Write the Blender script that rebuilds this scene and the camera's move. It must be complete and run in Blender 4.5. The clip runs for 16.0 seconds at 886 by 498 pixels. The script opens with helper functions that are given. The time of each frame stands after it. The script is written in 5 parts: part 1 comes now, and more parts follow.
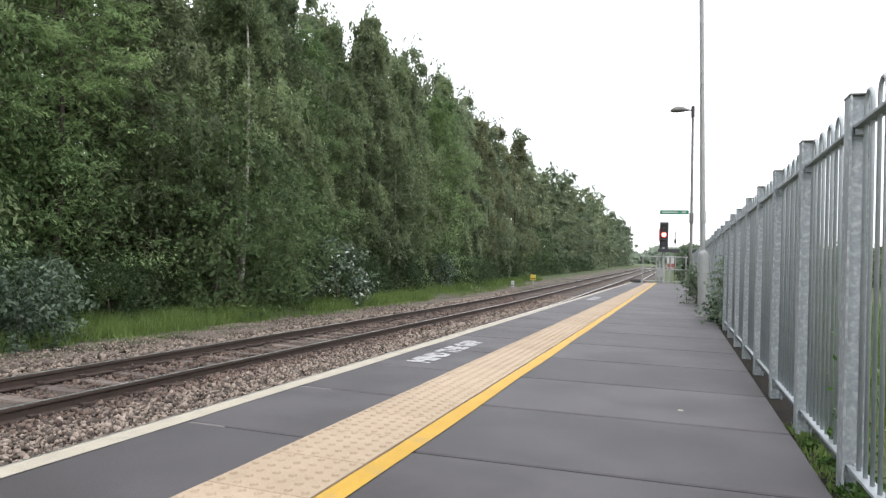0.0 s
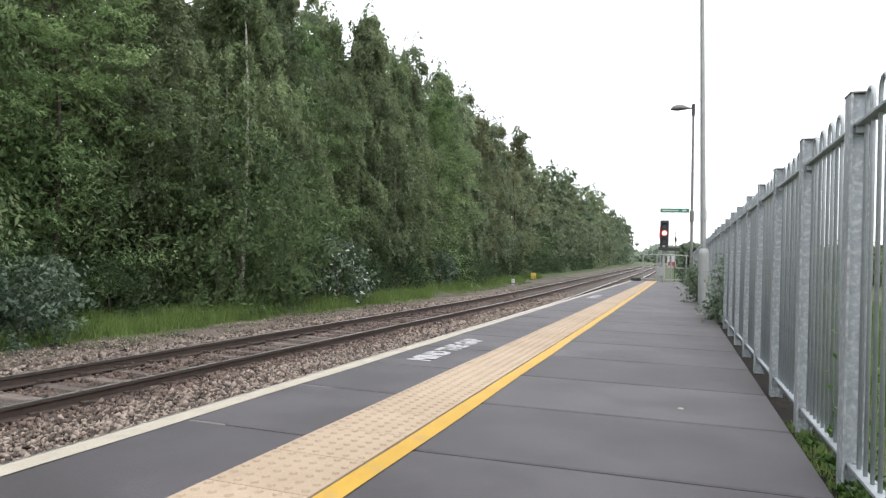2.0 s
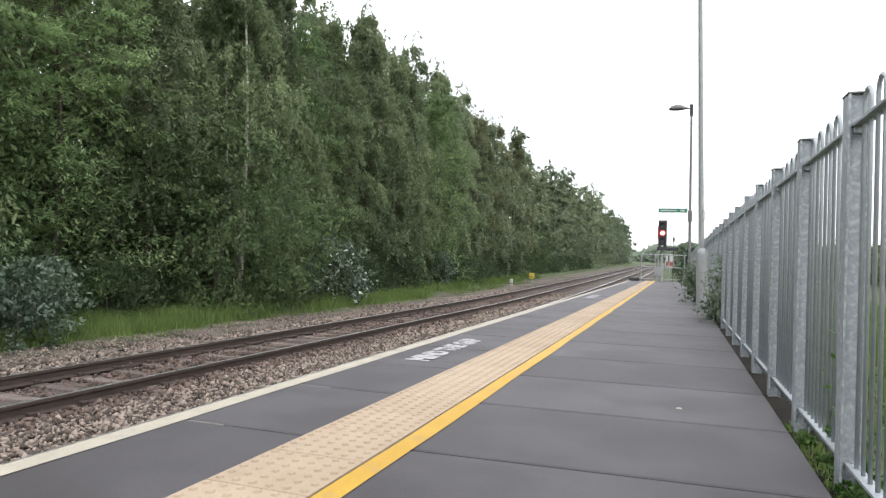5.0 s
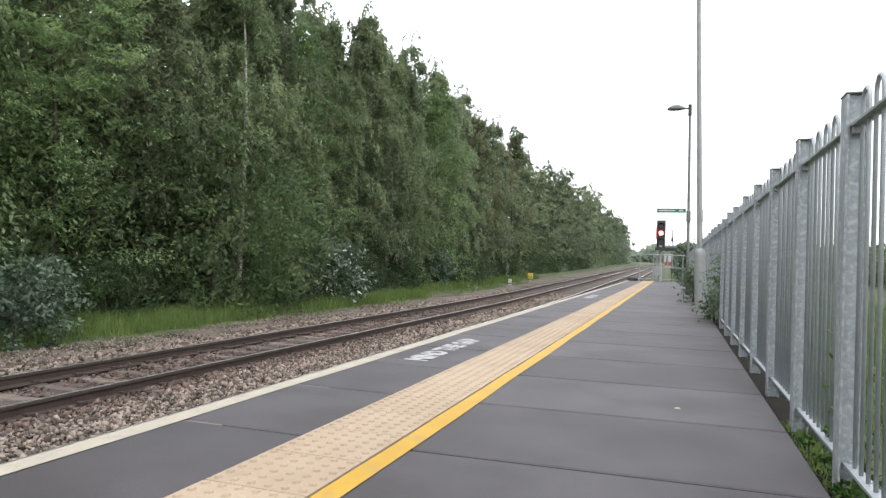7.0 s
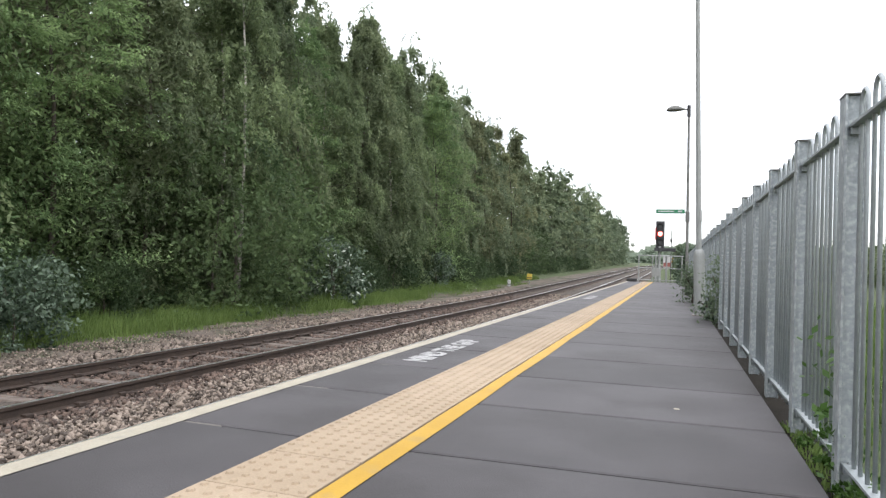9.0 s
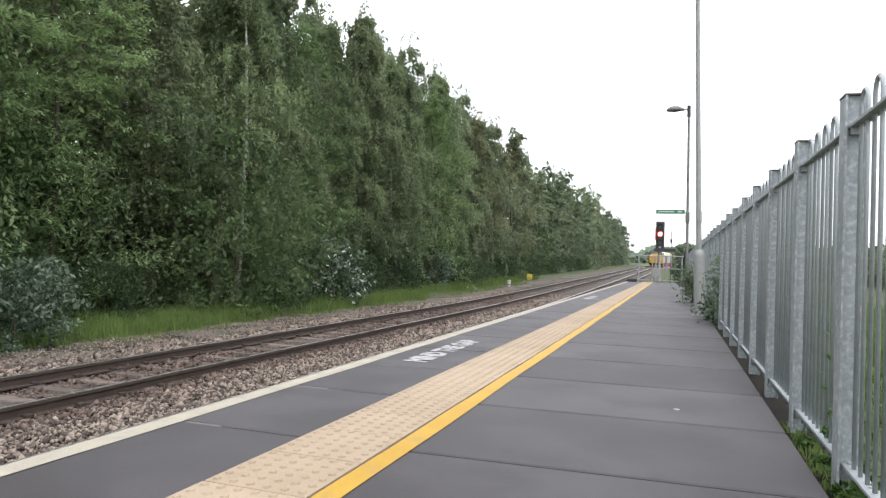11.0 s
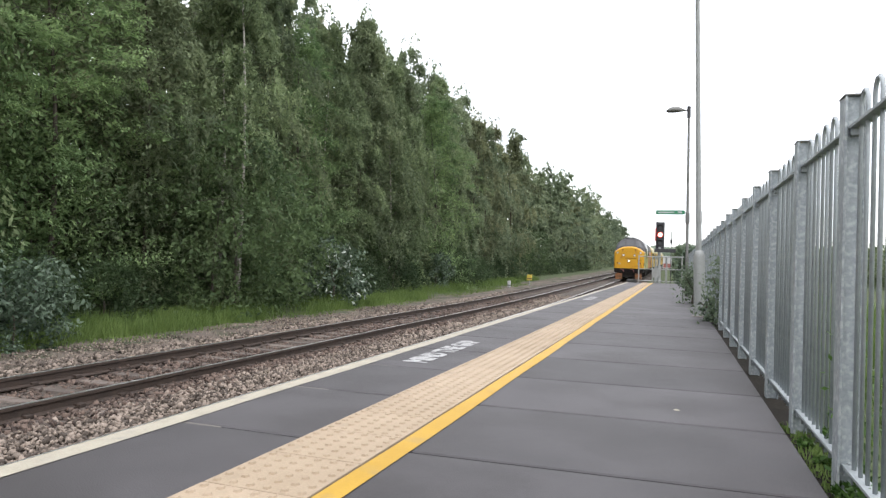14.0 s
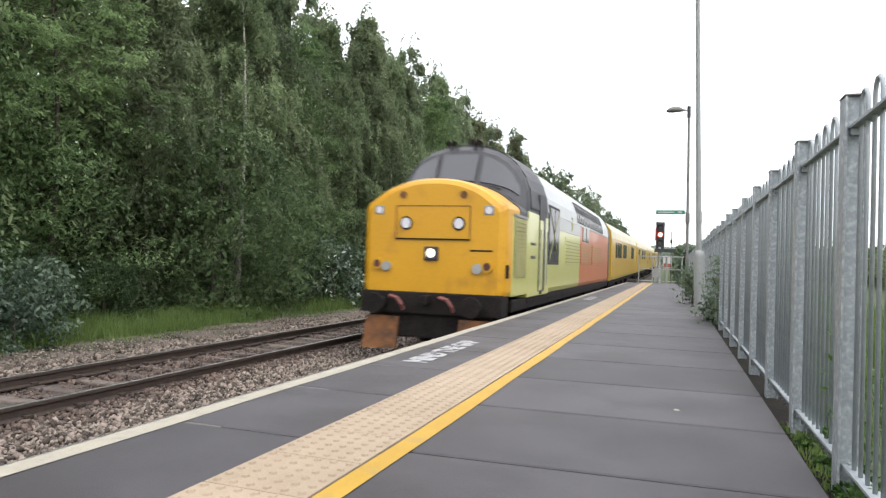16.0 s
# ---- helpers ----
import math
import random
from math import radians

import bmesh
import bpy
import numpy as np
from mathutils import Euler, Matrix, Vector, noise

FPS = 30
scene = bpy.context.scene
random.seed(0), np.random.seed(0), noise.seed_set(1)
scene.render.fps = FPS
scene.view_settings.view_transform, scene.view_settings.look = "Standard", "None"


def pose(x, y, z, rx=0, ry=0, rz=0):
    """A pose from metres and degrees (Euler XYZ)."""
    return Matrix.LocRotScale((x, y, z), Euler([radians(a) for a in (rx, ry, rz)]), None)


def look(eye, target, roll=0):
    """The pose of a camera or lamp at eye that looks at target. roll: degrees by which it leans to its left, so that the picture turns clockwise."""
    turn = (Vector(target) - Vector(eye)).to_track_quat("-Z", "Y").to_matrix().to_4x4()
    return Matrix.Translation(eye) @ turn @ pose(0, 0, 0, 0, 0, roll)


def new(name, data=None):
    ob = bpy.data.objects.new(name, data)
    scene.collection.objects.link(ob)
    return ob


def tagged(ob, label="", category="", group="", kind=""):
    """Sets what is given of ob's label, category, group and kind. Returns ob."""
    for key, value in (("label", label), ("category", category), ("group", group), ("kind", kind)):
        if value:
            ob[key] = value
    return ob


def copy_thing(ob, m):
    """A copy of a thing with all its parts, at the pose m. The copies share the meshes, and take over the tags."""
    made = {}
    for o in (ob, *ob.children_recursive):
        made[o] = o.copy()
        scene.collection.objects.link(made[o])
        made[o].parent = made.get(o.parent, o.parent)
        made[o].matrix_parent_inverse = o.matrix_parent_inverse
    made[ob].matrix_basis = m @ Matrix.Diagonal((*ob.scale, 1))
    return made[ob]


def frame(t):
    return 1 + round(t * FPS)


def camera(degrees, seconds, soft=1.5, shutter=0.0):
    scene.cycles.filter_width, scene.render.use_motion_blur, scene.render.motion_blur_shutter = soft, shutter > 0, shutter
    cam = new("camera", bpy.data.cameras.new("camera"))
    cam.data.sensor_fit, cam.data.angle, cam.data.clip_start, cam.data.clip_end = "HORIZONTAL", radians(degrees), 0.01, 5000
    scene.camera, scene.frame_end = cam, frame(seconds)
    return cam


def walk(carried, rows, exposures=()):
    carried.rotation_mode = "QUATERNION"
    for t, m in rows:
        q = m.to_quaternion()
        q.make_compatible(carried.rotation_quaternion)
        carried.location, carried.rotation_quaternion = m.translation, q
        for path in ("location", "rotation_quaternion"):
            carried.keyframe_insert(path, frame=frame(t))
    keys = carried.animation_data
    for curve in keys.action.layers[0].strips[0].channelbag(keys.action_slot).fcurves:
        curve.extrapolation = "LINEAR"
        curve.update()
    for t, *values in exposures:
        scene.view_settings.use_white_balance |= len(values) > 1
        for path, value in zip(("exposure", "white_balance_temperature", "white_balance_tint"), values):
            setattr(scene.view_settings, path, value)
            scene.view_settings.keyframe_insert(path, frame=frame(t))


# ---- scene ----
# ---------------------------------------------------------------- camera and its walk
cam = camera(67.5, 16.0, soft=1.3, shutter=0.22)
EYE_Z = 0.844
STAND = pose(0, 0, EYE_Z, 90.916, -1.831, 19.286)
# seconds, small turn to the left and upwards in degrees: a camera held by hand, leaning on something
SWAY = [(0.0, 0.30, 0.08), (0.5, 0.28, 0.08), (1.0, 0.15, 0.06), (1.5, 0.27, 0.04), (2.0, 0.33, -0.07), (2.5, 0.22, -0.07),
        (3.0, 0.22, -0.075), (3.5, 0.14, -0.07), (4.0, 0.24, -0.075), (4.5, 0.22, -0.075), (6.0, 0.14, -0.07), (6.5, 0.12, -0.07),
        (7.0, 0.073, -0.07), (7.5, 0.073, -0.035), (8.0, 0.073, -0.005), (8.5, 0.063, -0.005), (9.0, 0.0, 0.0), (9.5, 0.0, 0.0),
        (11.0, 0.0, 0.025), (11.5, 0.0, 0.03), (12.0, 0.0, 0.07), (12.5, 0.0, 0.08), (14.0, 0.0, 0.08), (16.0, 0.005, 0.075)]
walk(cam, [(t, STAND @ pose(0, 0, 0, up, left, 0)) for t, left, up in SWAY], exposures=[(0, 0.0), (16, 0.0)])

# ---------------------------------------------------------------- world and sun: a bright overcast day
world = bpy.data.worlds.new("overcast_sky")
scene.world = world
world.use_nodes = True
wn, wl = world.node_tree.nodes, world.node_tree.links
wn.clear()
sky = wn.new("ShaderNodeTexSky")
sky.sky_type, sky.sun_disc = "NISHITA", False
sky.sun_elevation, sky.sun_rotation = radians(38), radians(123)
sky_bg, cloud_bg = wn.new("ShaderNodeBackground"), wn.new("ShaderNodeBackground")
sky_bg.inputs["Strength"].default_value = 0.05
cloud_bg.inputs["Color"].default_value = (0.98, 0.98, 1.02, 1)
# an overcast sky is brighter overhead than near the horizon
where, turned, grade, level = wn.new("ShaderNodeTexCoord"), wn.new("ShaderNodeMapping"), wn.new("ShaderNodeTexGradient"), wn.new("ShaderNodeMapRange")
turned.inputs["Rotation"].default_value = (0, radians(90), 0)
wl.new(where.outputs["Generated"], turned.inputs["Vector"])
wl.new(turned.outputs[0], grade.inputs["Vector"])
level.inputs["From Min"].default_value, level.inputs["From Max"].default_value = 0.0, 1.0
level.inputs["To Min"].default_value, level.inputs["To Max"].default_value = 1.12, 3.2
wl.new(grade.outputs["Fac"], level.inputs["Value"])
wl.new(level.outputs[0], cloud_bg.inputs["Strength"])
both, out = wn.new("ShaderNodeAddShader"), wn.new("ShaderNodeOutputWorld")
wl.new(sky.outputs["Color"], sky_bg.inputs["Color"])
wl.new(sky_bg.outputs[0], both.inputs[0])
wl.new(cloud_bg.outputs[0], both.inputs[1])
wl.new(both.outputs[0], out.inputs["Surface"])
sun = new("sun", bpy.data.lights.new("sun", "SUN"))
sun.data.energy, sun.data.angle, sun.data.color = 1.0, radians(30), (1.0, 0.96, 0.9)
sun.matrix_world = look((60, -50, 75), (0, 0, 0))


# ---------------------------------------------------------------- materials
def material(name, low, high, scale=8.0, fine=90.0, rough=0.7, metal=0.0, bump=0.15, spread=0.0, island=0.0, clear=0.0, stain=None, stain_at=0.6,
             stain_scale=1.5, depth=0.01, stretch=(1, 1, 1)):
    """Two scales of noise between two colours, with fine relief; spread and island vary it from piece to piece."""
    m = bpy.data.materials.new(name)
    m.use_nodes = True
    n, l = m.node_tree.nodes, m.node_tree.links
    b = n["Principled BSDF"]
    b.inputs["Roughness"].default_value, b.inputs["Metallic"].default_value = rough, metal
    b.inputs["Coat Weight"].default_value = clear
    co, mp = n.new("ShaderNodeTexCoord"), n.new("ShaderNodeMapping")
    mp.inputs["Scale"].default_value = stretch
    l.new(co.outputs["Object"], mp.inputs["Vector"])
    big, small = n.new("ShaderNodeTexNoise"), n.new("ShaderNodeTexNoise")
    for tex, sc in ((big, scale), (small, fine)):
        tex.inputs["Scale"].default_value, tex.inputs["Detail"].default_value = sc, 5.0
        l.new(mp.outputs[0], tex.inputs["Vector"])
    add = n.new("ShaderNodeMath")
    add.operation = "ADD"
    l.new(big.outputs["Fac"], add.inputs[0])
    l.new(small.outputs["Fac"], add.inputs[1])
    last = add.outputs[0]
    for weight, node, socket in ((spread, "ShaderNodeObjectInfo", "Random"), (island, "ShaderNodeNewGeometry", "Random Per Island")):
        if weight:
            src, mul = n.new(node), n.new("ShaderNodeMath")
            mul.operation = "MULTIPLY_ADD"
            l.new(src.outputs[socket], mul.inputs[0])
            mul.inputs[1].default_value = weight
            l.new(last, mul.inputs[2])
            shift = n.new("ShaderNodeMath")
            shift.operation = "SUBTRACT"
            l.new(mul.outputs[0], shift.inputs[0])
            shift.inputs[1].default_value = weight / 2
            last = shift.outputs[0]
    half = n.new("ShaderNodeMapRange")
    half.inputs["From Min"].default_value, half.inputs["From Max"].default_value = 0.65, 1.35
    l.new(last, half.inputs["Value"])
    mix = n.new("ShaderNodeMix")
    mix.data_type = "RGBA"
    mix.inputs["A"].default_value, mix.inputs["B"].default_value = (*low, 1), (*high, 1)
    l.new(half.outputs[0], mix.inputs["Factor"])
    colour = mix.outputs["Result"]
    if stain:
        st, ramp, over = n.new("ShaderNodeTexNoise"), n.new("ShaderNodeMapRange"), n.new("ShaderNodeMix")
        st.inputs["Scale"].default_value, st.inputs["Detail"].default_value = stain_scale, 6.0
        l.new(mp.outputs[0], st.inputs["Vector"])
        ramp.inputs["From Min"].default_value, ramp.inputs["From Max"].default_value = stain_at - 0.08, stain_at + 0.1
        l.new(st.outputs["Fac"], ramp.inputs["Value"])
        over.data_type = "RGBA"
        l.new(ramp.outputs[0], over.inputs["Factor"])
        l.new(colour, over.inputs["A"])
        over.inputs["B"].default_value = (*stain, 1)
        colour = over.outputs["Result"]
    l.new(colour, b.inputs["Base Color"])
    if bump:
        bp = n.new("ShaderNodeBump")
        bp.inputs["Strength"].default_value, bp.inputs["Distance"].default_value = bump, depth
        l.new(small.outputs["Fac"], bp.inputs["Height"])
        l.new(bp.outputs[0], b.inputs["Normal"])
    return m


def leaf_material(name, low, high, shine=0.6, through_light=0.5):
    m = material(name, low, high, scale=0.45, fine=1.6, rough=shine, bump=0, spread=0.3, island=0.3)
    n, l = m.node_tree.nodes, m.node_tree.links
    b, o = n["Principled BSDF"], n["Material Output"]
    b.inputs["Specular IOR Level"].default_value = 0.25
    tr, mx = n.new("ShaderNodeBsdfTranslucent"), n.new("ShaderNodeMixShader")
    l.new(b.inputs["Base Color"].links[0].from_socket, tr.inputs["Color"])
    mx.inputs[0].default_value = through_light
    l.new(b.outputs[0], mx.inputs[1])
    l.new(tr.outputs[0], mx.inputs[2])
    l.new(mx.outputs[0], o.inputs["Surface"])
    return m


def glowing(name, colour, strength):
    m = bpy.data.materials.new(name)
    m.use_nodes = True
    b = m.node_tree.nodes["Principled BSDF"]
    b.inputs["Base Color"].default_value = (*colour, 1)
    b.inputs["Emission Color"].default_value = (*colour, 1)
    b.inputs["Emission Strength"].default_value = strength
    return m


ASPHALT = material("asphalt", (0.0215, 0.0194, 0.021), (0.062, 0.0572, 0.061), 1.6, 130, 0.66, bump=0.5, depth=0.004, stain=(0.025, 0.0222, 0.0232), stain_at=0.54, stain_scale=1.1, spread=0.3)
ASPHALT_JOINT = material("joint_tar", (0.03, 0.03, 0.033), (0.06, 0.06, 0.062), 20, 200, 0.7)
WHITE_PAINT = material("worn_white_paint", (0.235, 0.215, 0.168), (0.345, 0.315, 0.25), 6, 120, 0.7, stain=(0.184, 0.179, 0.164), stain_at=0.66, stain_scale=5)
FADED_PAINT = material("faded_white_paint", (0.233, 0.233, 0.233), (0.41, 0.41, 0.403), 9, 60, 0.8, stain=(0.0888, 0.0888, 0.092), stain_at=0.6, stain_scale=14)
YELLOW_PAINT = material("yellow_line_paint", (0.315, 0.18, 0.006), (0.405, 0.24, 0.014), 4, 120, 0.6, stain=(0.279, 0.184, 0.0502), stain_at=0.67, stain_scale=6)
BUFF = material("buff_tactile_concrete", (0.255, 0.195, 0.13), (0.34, 0.268, 0.19), 2.5, 120, 0.8, spread=0.35, stain=(0.205, 0.161, 0.107), stain_at=0.66, stain_scale=3)
CONCRETE = material("weathered_concrete", (0.113, 0.102, 0.0909), (0.193, 0.176, 0.158), 5, 80, 0.9, spread=0.5, bump=0.4)
SLEEPER = material("rust_stained_sleeper", (0.062, 0.05, 0.042), (0.15, 0.124, 0.106), 5, 60, 0.9, spread=0.6, bump=0.4, stain=(0.05, 0.034, 0.026), stain_at=0.54, stain_scale=4)
BRICK = material("dark_brick", (0.12, 0.07, 0.055), (0.2, 0.12, 0.09), 6, 60, 0.9, spread=0.4)
STONE = material("ballast_stone", (0.058, 0.045, 0.036), (0.262, 0.213, 0.174), 12, 70, 0.9, island=1.15, bump=0.3)
BALLAST_BED = material("ballast_bed", (0.0369, 0.029, 0.0237), (0.105, 0.0867, 0.0711), 14, 45, 0.95, bump=0.9, depth=0.04)
STONE_BROWN = material("rusty_ballast_stone", (0.038, 0.026, 0.021), (0.145, 0.104, 0.083), 12, 70, 0.95, island=1.0, bump=0.3)
RAIL_RUST = material("rusty_rail_steel", (0.018, 0.012, 0.009), (0.05, 0.032, 0.022), 6, 60, 0.75, bump=0.3)
RAIL_TOP = material("polished_rail_steel", (0.55, 0.55, 0.55), (0.7, 0.7, 0.7), 6, 60, 0.3, metal=0.9)
GALV = material("galvanised_steel", (0.185, 0.21, 0.222), (0.3, 0.328, 0.34), 22, 70, 0.5, metal=0.35, bump=0.08, spread=0.25, stain=(0.4, 0.425, 0.43), stain_at=0.57, stain_scale=34)
GALV_BAR = material("galvanised_bar", (0.25, 0.276, 0.286), (0.335, 0.362, 0.372), 9, 60, 0.5, metal=0.35, bump=0.05, spread=0.3)
GALV_DULL = material("dull_grey_steel", (0.225, 0.235, 0.229), (0.313, 0.323, 0.313), 6, 60, 0.6, metal=0.2, bump=0.05)
LAMP_GREY = material("dark_lamp_grey", (0.1, 0.1, 0.095), (0.16, 0.16, 0.15), 6, 60, 0.6, bump=0.05)
DARK_STEEL = material("dark_underframe_steel", (0.007, 0.006, 0.006), (0.026, 0.022, 0.02), 3, 30, 0.85, bump=0.2)
DARK_STEEL.node_tree.nodes["Principled BSDF"].inputs["Specular IOR Level"].default_value = 0.1
BLACK_PAINT = material("dark_grey_paint", (0.022, 0.022, 0.025), (0.036, 0.036, 0.04), 2, 40, 0.55)
RUBBER = material("black_rubber", (0.02, 0.02, 0.02), (0.045, 0.045, 0.045), 6, 50, 0.8)
LOCO_YELLOW = material("loco_yellow_paint", (0.47, 0.235, 0.002), (0.55, 0.283, 0.003), 1.2, 20, 0.45, clear=0.08, bump=0.02, stain=(0.35, 0.17, 0.01), stain_at=0.64, stain_scale=2)
LOCO_LIME = material("loco_lime_paint", (0.398, 0.398, 0.1), (0.478, 0.478, 0.18), 1.2, 20, 0.3, clear=0.4, bump=0.02)
LOCO_ORANGE = material("loco_orange_paint", (0.36, 0.0936, 0.0252), (0.432, 0.126, 0.0396), 1.2, 20, 0.35, clear=0.25, bump=0.02)
# pale grey that paints sky reflection on the upper body; small fittings share it
LOCO_PALE = material("pale_sheen_paint", (0.234, 0.243, 0.234), (0.309, 0.318, 0.304), 1.5, 20, 0.35, clear=0.3, bump=0.02)
LOCO_GREY = material("loco_roof_grey", (0.14, 0.147, 0.147), (0.224, 0.231, 0.231), 2, 30, 0.5, bump=0.03)
LOUVRE = material("louvre_grey_green", (0.2, 0.19, 0.06), (0.31, 0.3, 0.11), 3, 40, 0.6)
COACH_YELLOW = material("coach_yellow_paint", (0.416, 0.245, 0.0214), (0.49, 0.306, 0.0367), 0.8, 20, 0.35, clear=0.3, bump=0.02)
# yellow-grey roof made whitish to paint the sky reflected on it
COACH_ROOF = material("sky_pale_coach_roof", (0.378, 0.324, 0.153), (0.486, 0.432, 0.234), 0.8, 20, 0.4, clear=0.2, bump=0.02)
ORANGE_PLOUGH = material("dirty_orange_plough", (0.105, 0.0413, 0.015), (0.225, 0.09, 0.0225), 4, 30, 0.8, stain=(0.0375, 0.0225, 0.015), stain_at=0.56, stain_scale=3)
RED_PAINT = material("red_paint", (0.4, 0.03, 0.03), (0.5, 0.06, 0.05), 4, 40, 0.5)
PINK_HOSE = material("faded_red_hose", (0.16, 0.05, 0.045), (0.26, 0.1, 0.085), 4, 40, 0.7)
SIGN_GREEN = material("green_sign", (0.007, 0.14, 0.063), (0.014, 0.189, 0.084), 4, 40, 0.5)
SIGN_WHITE = material("white_sign", (0.392, 0.392, 0.392), (0.448, 0.448, 0.448), 4, 40, 0.5)
SIGN_RED = material("faded_red_sign", (0.22, 0.07, 0.06), (0.3, 0.1, 0.085), 4, 40, 0.6)
BOX_YELLOW = material("yellow_box_paint", (0.45, 0.338, 0.045), (0.562, 0.435, 0.075), 4, 40, 0.6)
# soil colour lowered to hold the shadow at the fence foot
DARK_SOIL = material("shadow_dark_soil", (0.009, 0.008, 0.0065), (0.025, 0.0215, 0.017), 4, 50, 0.95, bump=0.6, depth=0.03)
DARK_SOIL.node_tree.nodes["Principled BSDF"].inputs["Specular IOR Level"].default_value = 0.1
BARK = material("grey_brown_bark", (0.03, 0.024, 0.019), (0.085, 0.07, 0.055), 4, 30, 0.9, bump=0.5, stretch=(1, 1, 0.25))
BIRCH_BARK = material("pale_birch_bark", (0.26, 0.24, 0.21), (0.46, 0.44, 0.4), 3, 14, 0.8, bump=0.3, stain=(0.06, 0.05, 0.045), stain_at=0.6, stain_scale=5, stretch=(1, 1, 2.5))
SOIL = material("grass_and_soil", (0.024, 0.036, 0.0096), (0.068, 0.096, 0.028), 0.6, 12, 0.95, bump=0.6, depth=0.05)
DIRT = material("brown_cess_dirt", (0.062, 0.048, 0.038), (0.145, 0.115, 0.094), 1.5, 20, 0.95, bump=0.7, depth=0.04, stain=(0.035, 0.045, 0.018), stain_at=0.55, stain_scale=1.1)
GRASS = leaf_material("grass_blades", (0.05, 0.092, 0.022), (0.142, 0.205, 0.058), 0.6, 0.35)
LEAF_BIRCH = leaf_material("birch_leaves", (0.067, 0.097, 0.05), (0.266, 0.334, 0.172))
LEAF_BRIGHT = leaf_material("fresh_green_leaves", (0.06, 0.112, 0.047), (0.278, 0.385, 0.17))
LEAF_OLIVE = leaf_material("olive_leaves", (0.065, 0.089, 0.049), (0.228, 0.275, 0.151))
# green lightened to stand in for haze over second-row and further trees
LEAF_MID = leaf_material("haze_lightened_leaves", (0.088, 0.12, 0.072), (0.275, 0.33, 0.2))
LEAF_SILVER = leaf_material("grey_green_sallow_leaves", (0.024, 0.044, 0.026), (0.135, 0.185, 0.125), 0.4, 0.2)
# shade beneath the trees is put into this dark leaf colour
LEAF_DARK = leaf_material("shaded_bush_leaves", (0.026, 0.045, 0.022), (0.09, 0.135, 0.062))
LEAF_WEED = leaf_material("weed_leaves", (0.03, 0.075, 0.013), (0.09, 0.165, 0.036), 0.45, 0.35)
LEAF_HAZEL = leaf_material("hazel_leaves", (0.037, 0.065, 0.029), (0.146, 0.208, 0.09))
LEAF_WARM = leaf_material("warm_olive_leaves", (0.082, 0.1, 0.056), (0.25, 0.272, 0.15))
# washed-out green: distance haze put into the colour of the horizon wood
LEAF_HAZE = leaf_material("haze_pale_leaves", (0.2, 0.25, 0.19), (0.33, 0.38, 0.3))
LEAF_PALE = leaf_material("white_leaf_undersides", (0.28, 0.32, 0.27), (0.5, 0.54, 0.48), 0.5, 0.2)
# haze painted in for far trees and bushes; pale brambles nearby share it
LEAF_FAR = leaf_material("pale_hazed_leaves", (0.11, 0.15, 0.095), (0.25, 0.3, 0.2))
LENS_WHITE = glowing("lit_lamp_lens", (1.0, 0.9, 0.7), 1.2)
LENS_DARK = material("unlit_red_lens", (0.05, 0.015, 0.012), (0.09, 0.025, 0.02), 6, 40, 0.3)
LENS_PALE = material("pale_lamp_lens", (0.5, 0.49, 0.5), (0.62, 0.61, 0.63), 6, 40, 0.3)
SIGNAL_RED = glowing("lit_red_signal", (1.0, 0.45, 0.4), 6.0)
# glow for the added halo disc around the lit lens
SIGNAL_GLOW = glowing("red_signal_halo", (0.9, 0.08, 0.05), 0.9)


def glass(name, colour, shine):
    m = bpy.data.materials.new(name)
    m.use_nodes = True
    g = m.node_tree.nodes["Principled BSDF"]
    g.inputs["Base Color"].default_value, g.inputs["Roughness"].default_value = (*colour, 1), 0.08
    g.inputs["Specular IOR Level"].default_value = shine
    return m


GLASS = glass("windscreen_glass", (0.075, 0.078, 0.085), 0.4)
GLASS_DARK = glass("dark_window_glass", (0.018, 0.018, 0.02), 0.25)


# ---------------------------------------------------------------- mesh helpers
def part(name, bm, mat, parent=None, label="", m=None, smooth=False):
    """One bmesh as one mesh object, under a thing or a part."""
    me = bpy.data.meshes.new(name)
    bm.to_mesh(me)
    bm.free()
    return mesh_part(name, me, mat, parent, label, m, smooth)


def mesh_part(name, me, mat, parent=None, label="", m=None, smooth=False):
    if mat and not me.materials:
        me.materials.append(mat)
    if smooth:
        me.shade_smooth()
    ob = new(name, me)
    ob.parent = parent
    if m is not None:
        ob.matrix_basis = m
    return tagged(ob, label)


def thing(name, label, category, group="", m=None):
    ob = tagged(new(name), label, category, group)
    if m is not None:
        ob.matrix_basis = m
    return ob


def box(x0, x1, y0, y1, z0, z1, bevel=0.0, bm=None):
    own = bmesh.new()
    bmesh.ops.create_cube(own, size=1)
    for v in own.verts:
        v.co = Vector(((x0 + x1) / 2 + v.co.x * (x1 - x0), (y0 + y1) / 2 + v.co.y * (y1 - y0), (z0 + z1) / 2 + v.co.z * (z1 - z0)))
    if bevel:
        bmesh.ops.bevel(own, geom=own.edges[:], offset=bevel, segments=2, affect="EDGES", profile=0.6)
    return merged(bm, own)


def merged(bm, own):
    if bm is None:
        return own
    me = bpy.data.meshes.new("tmp")
    own.to_mesh(me)
    own.free()
    bm.from_mesh(me)
    bpy.data.meshes.remove(me)
    return bm


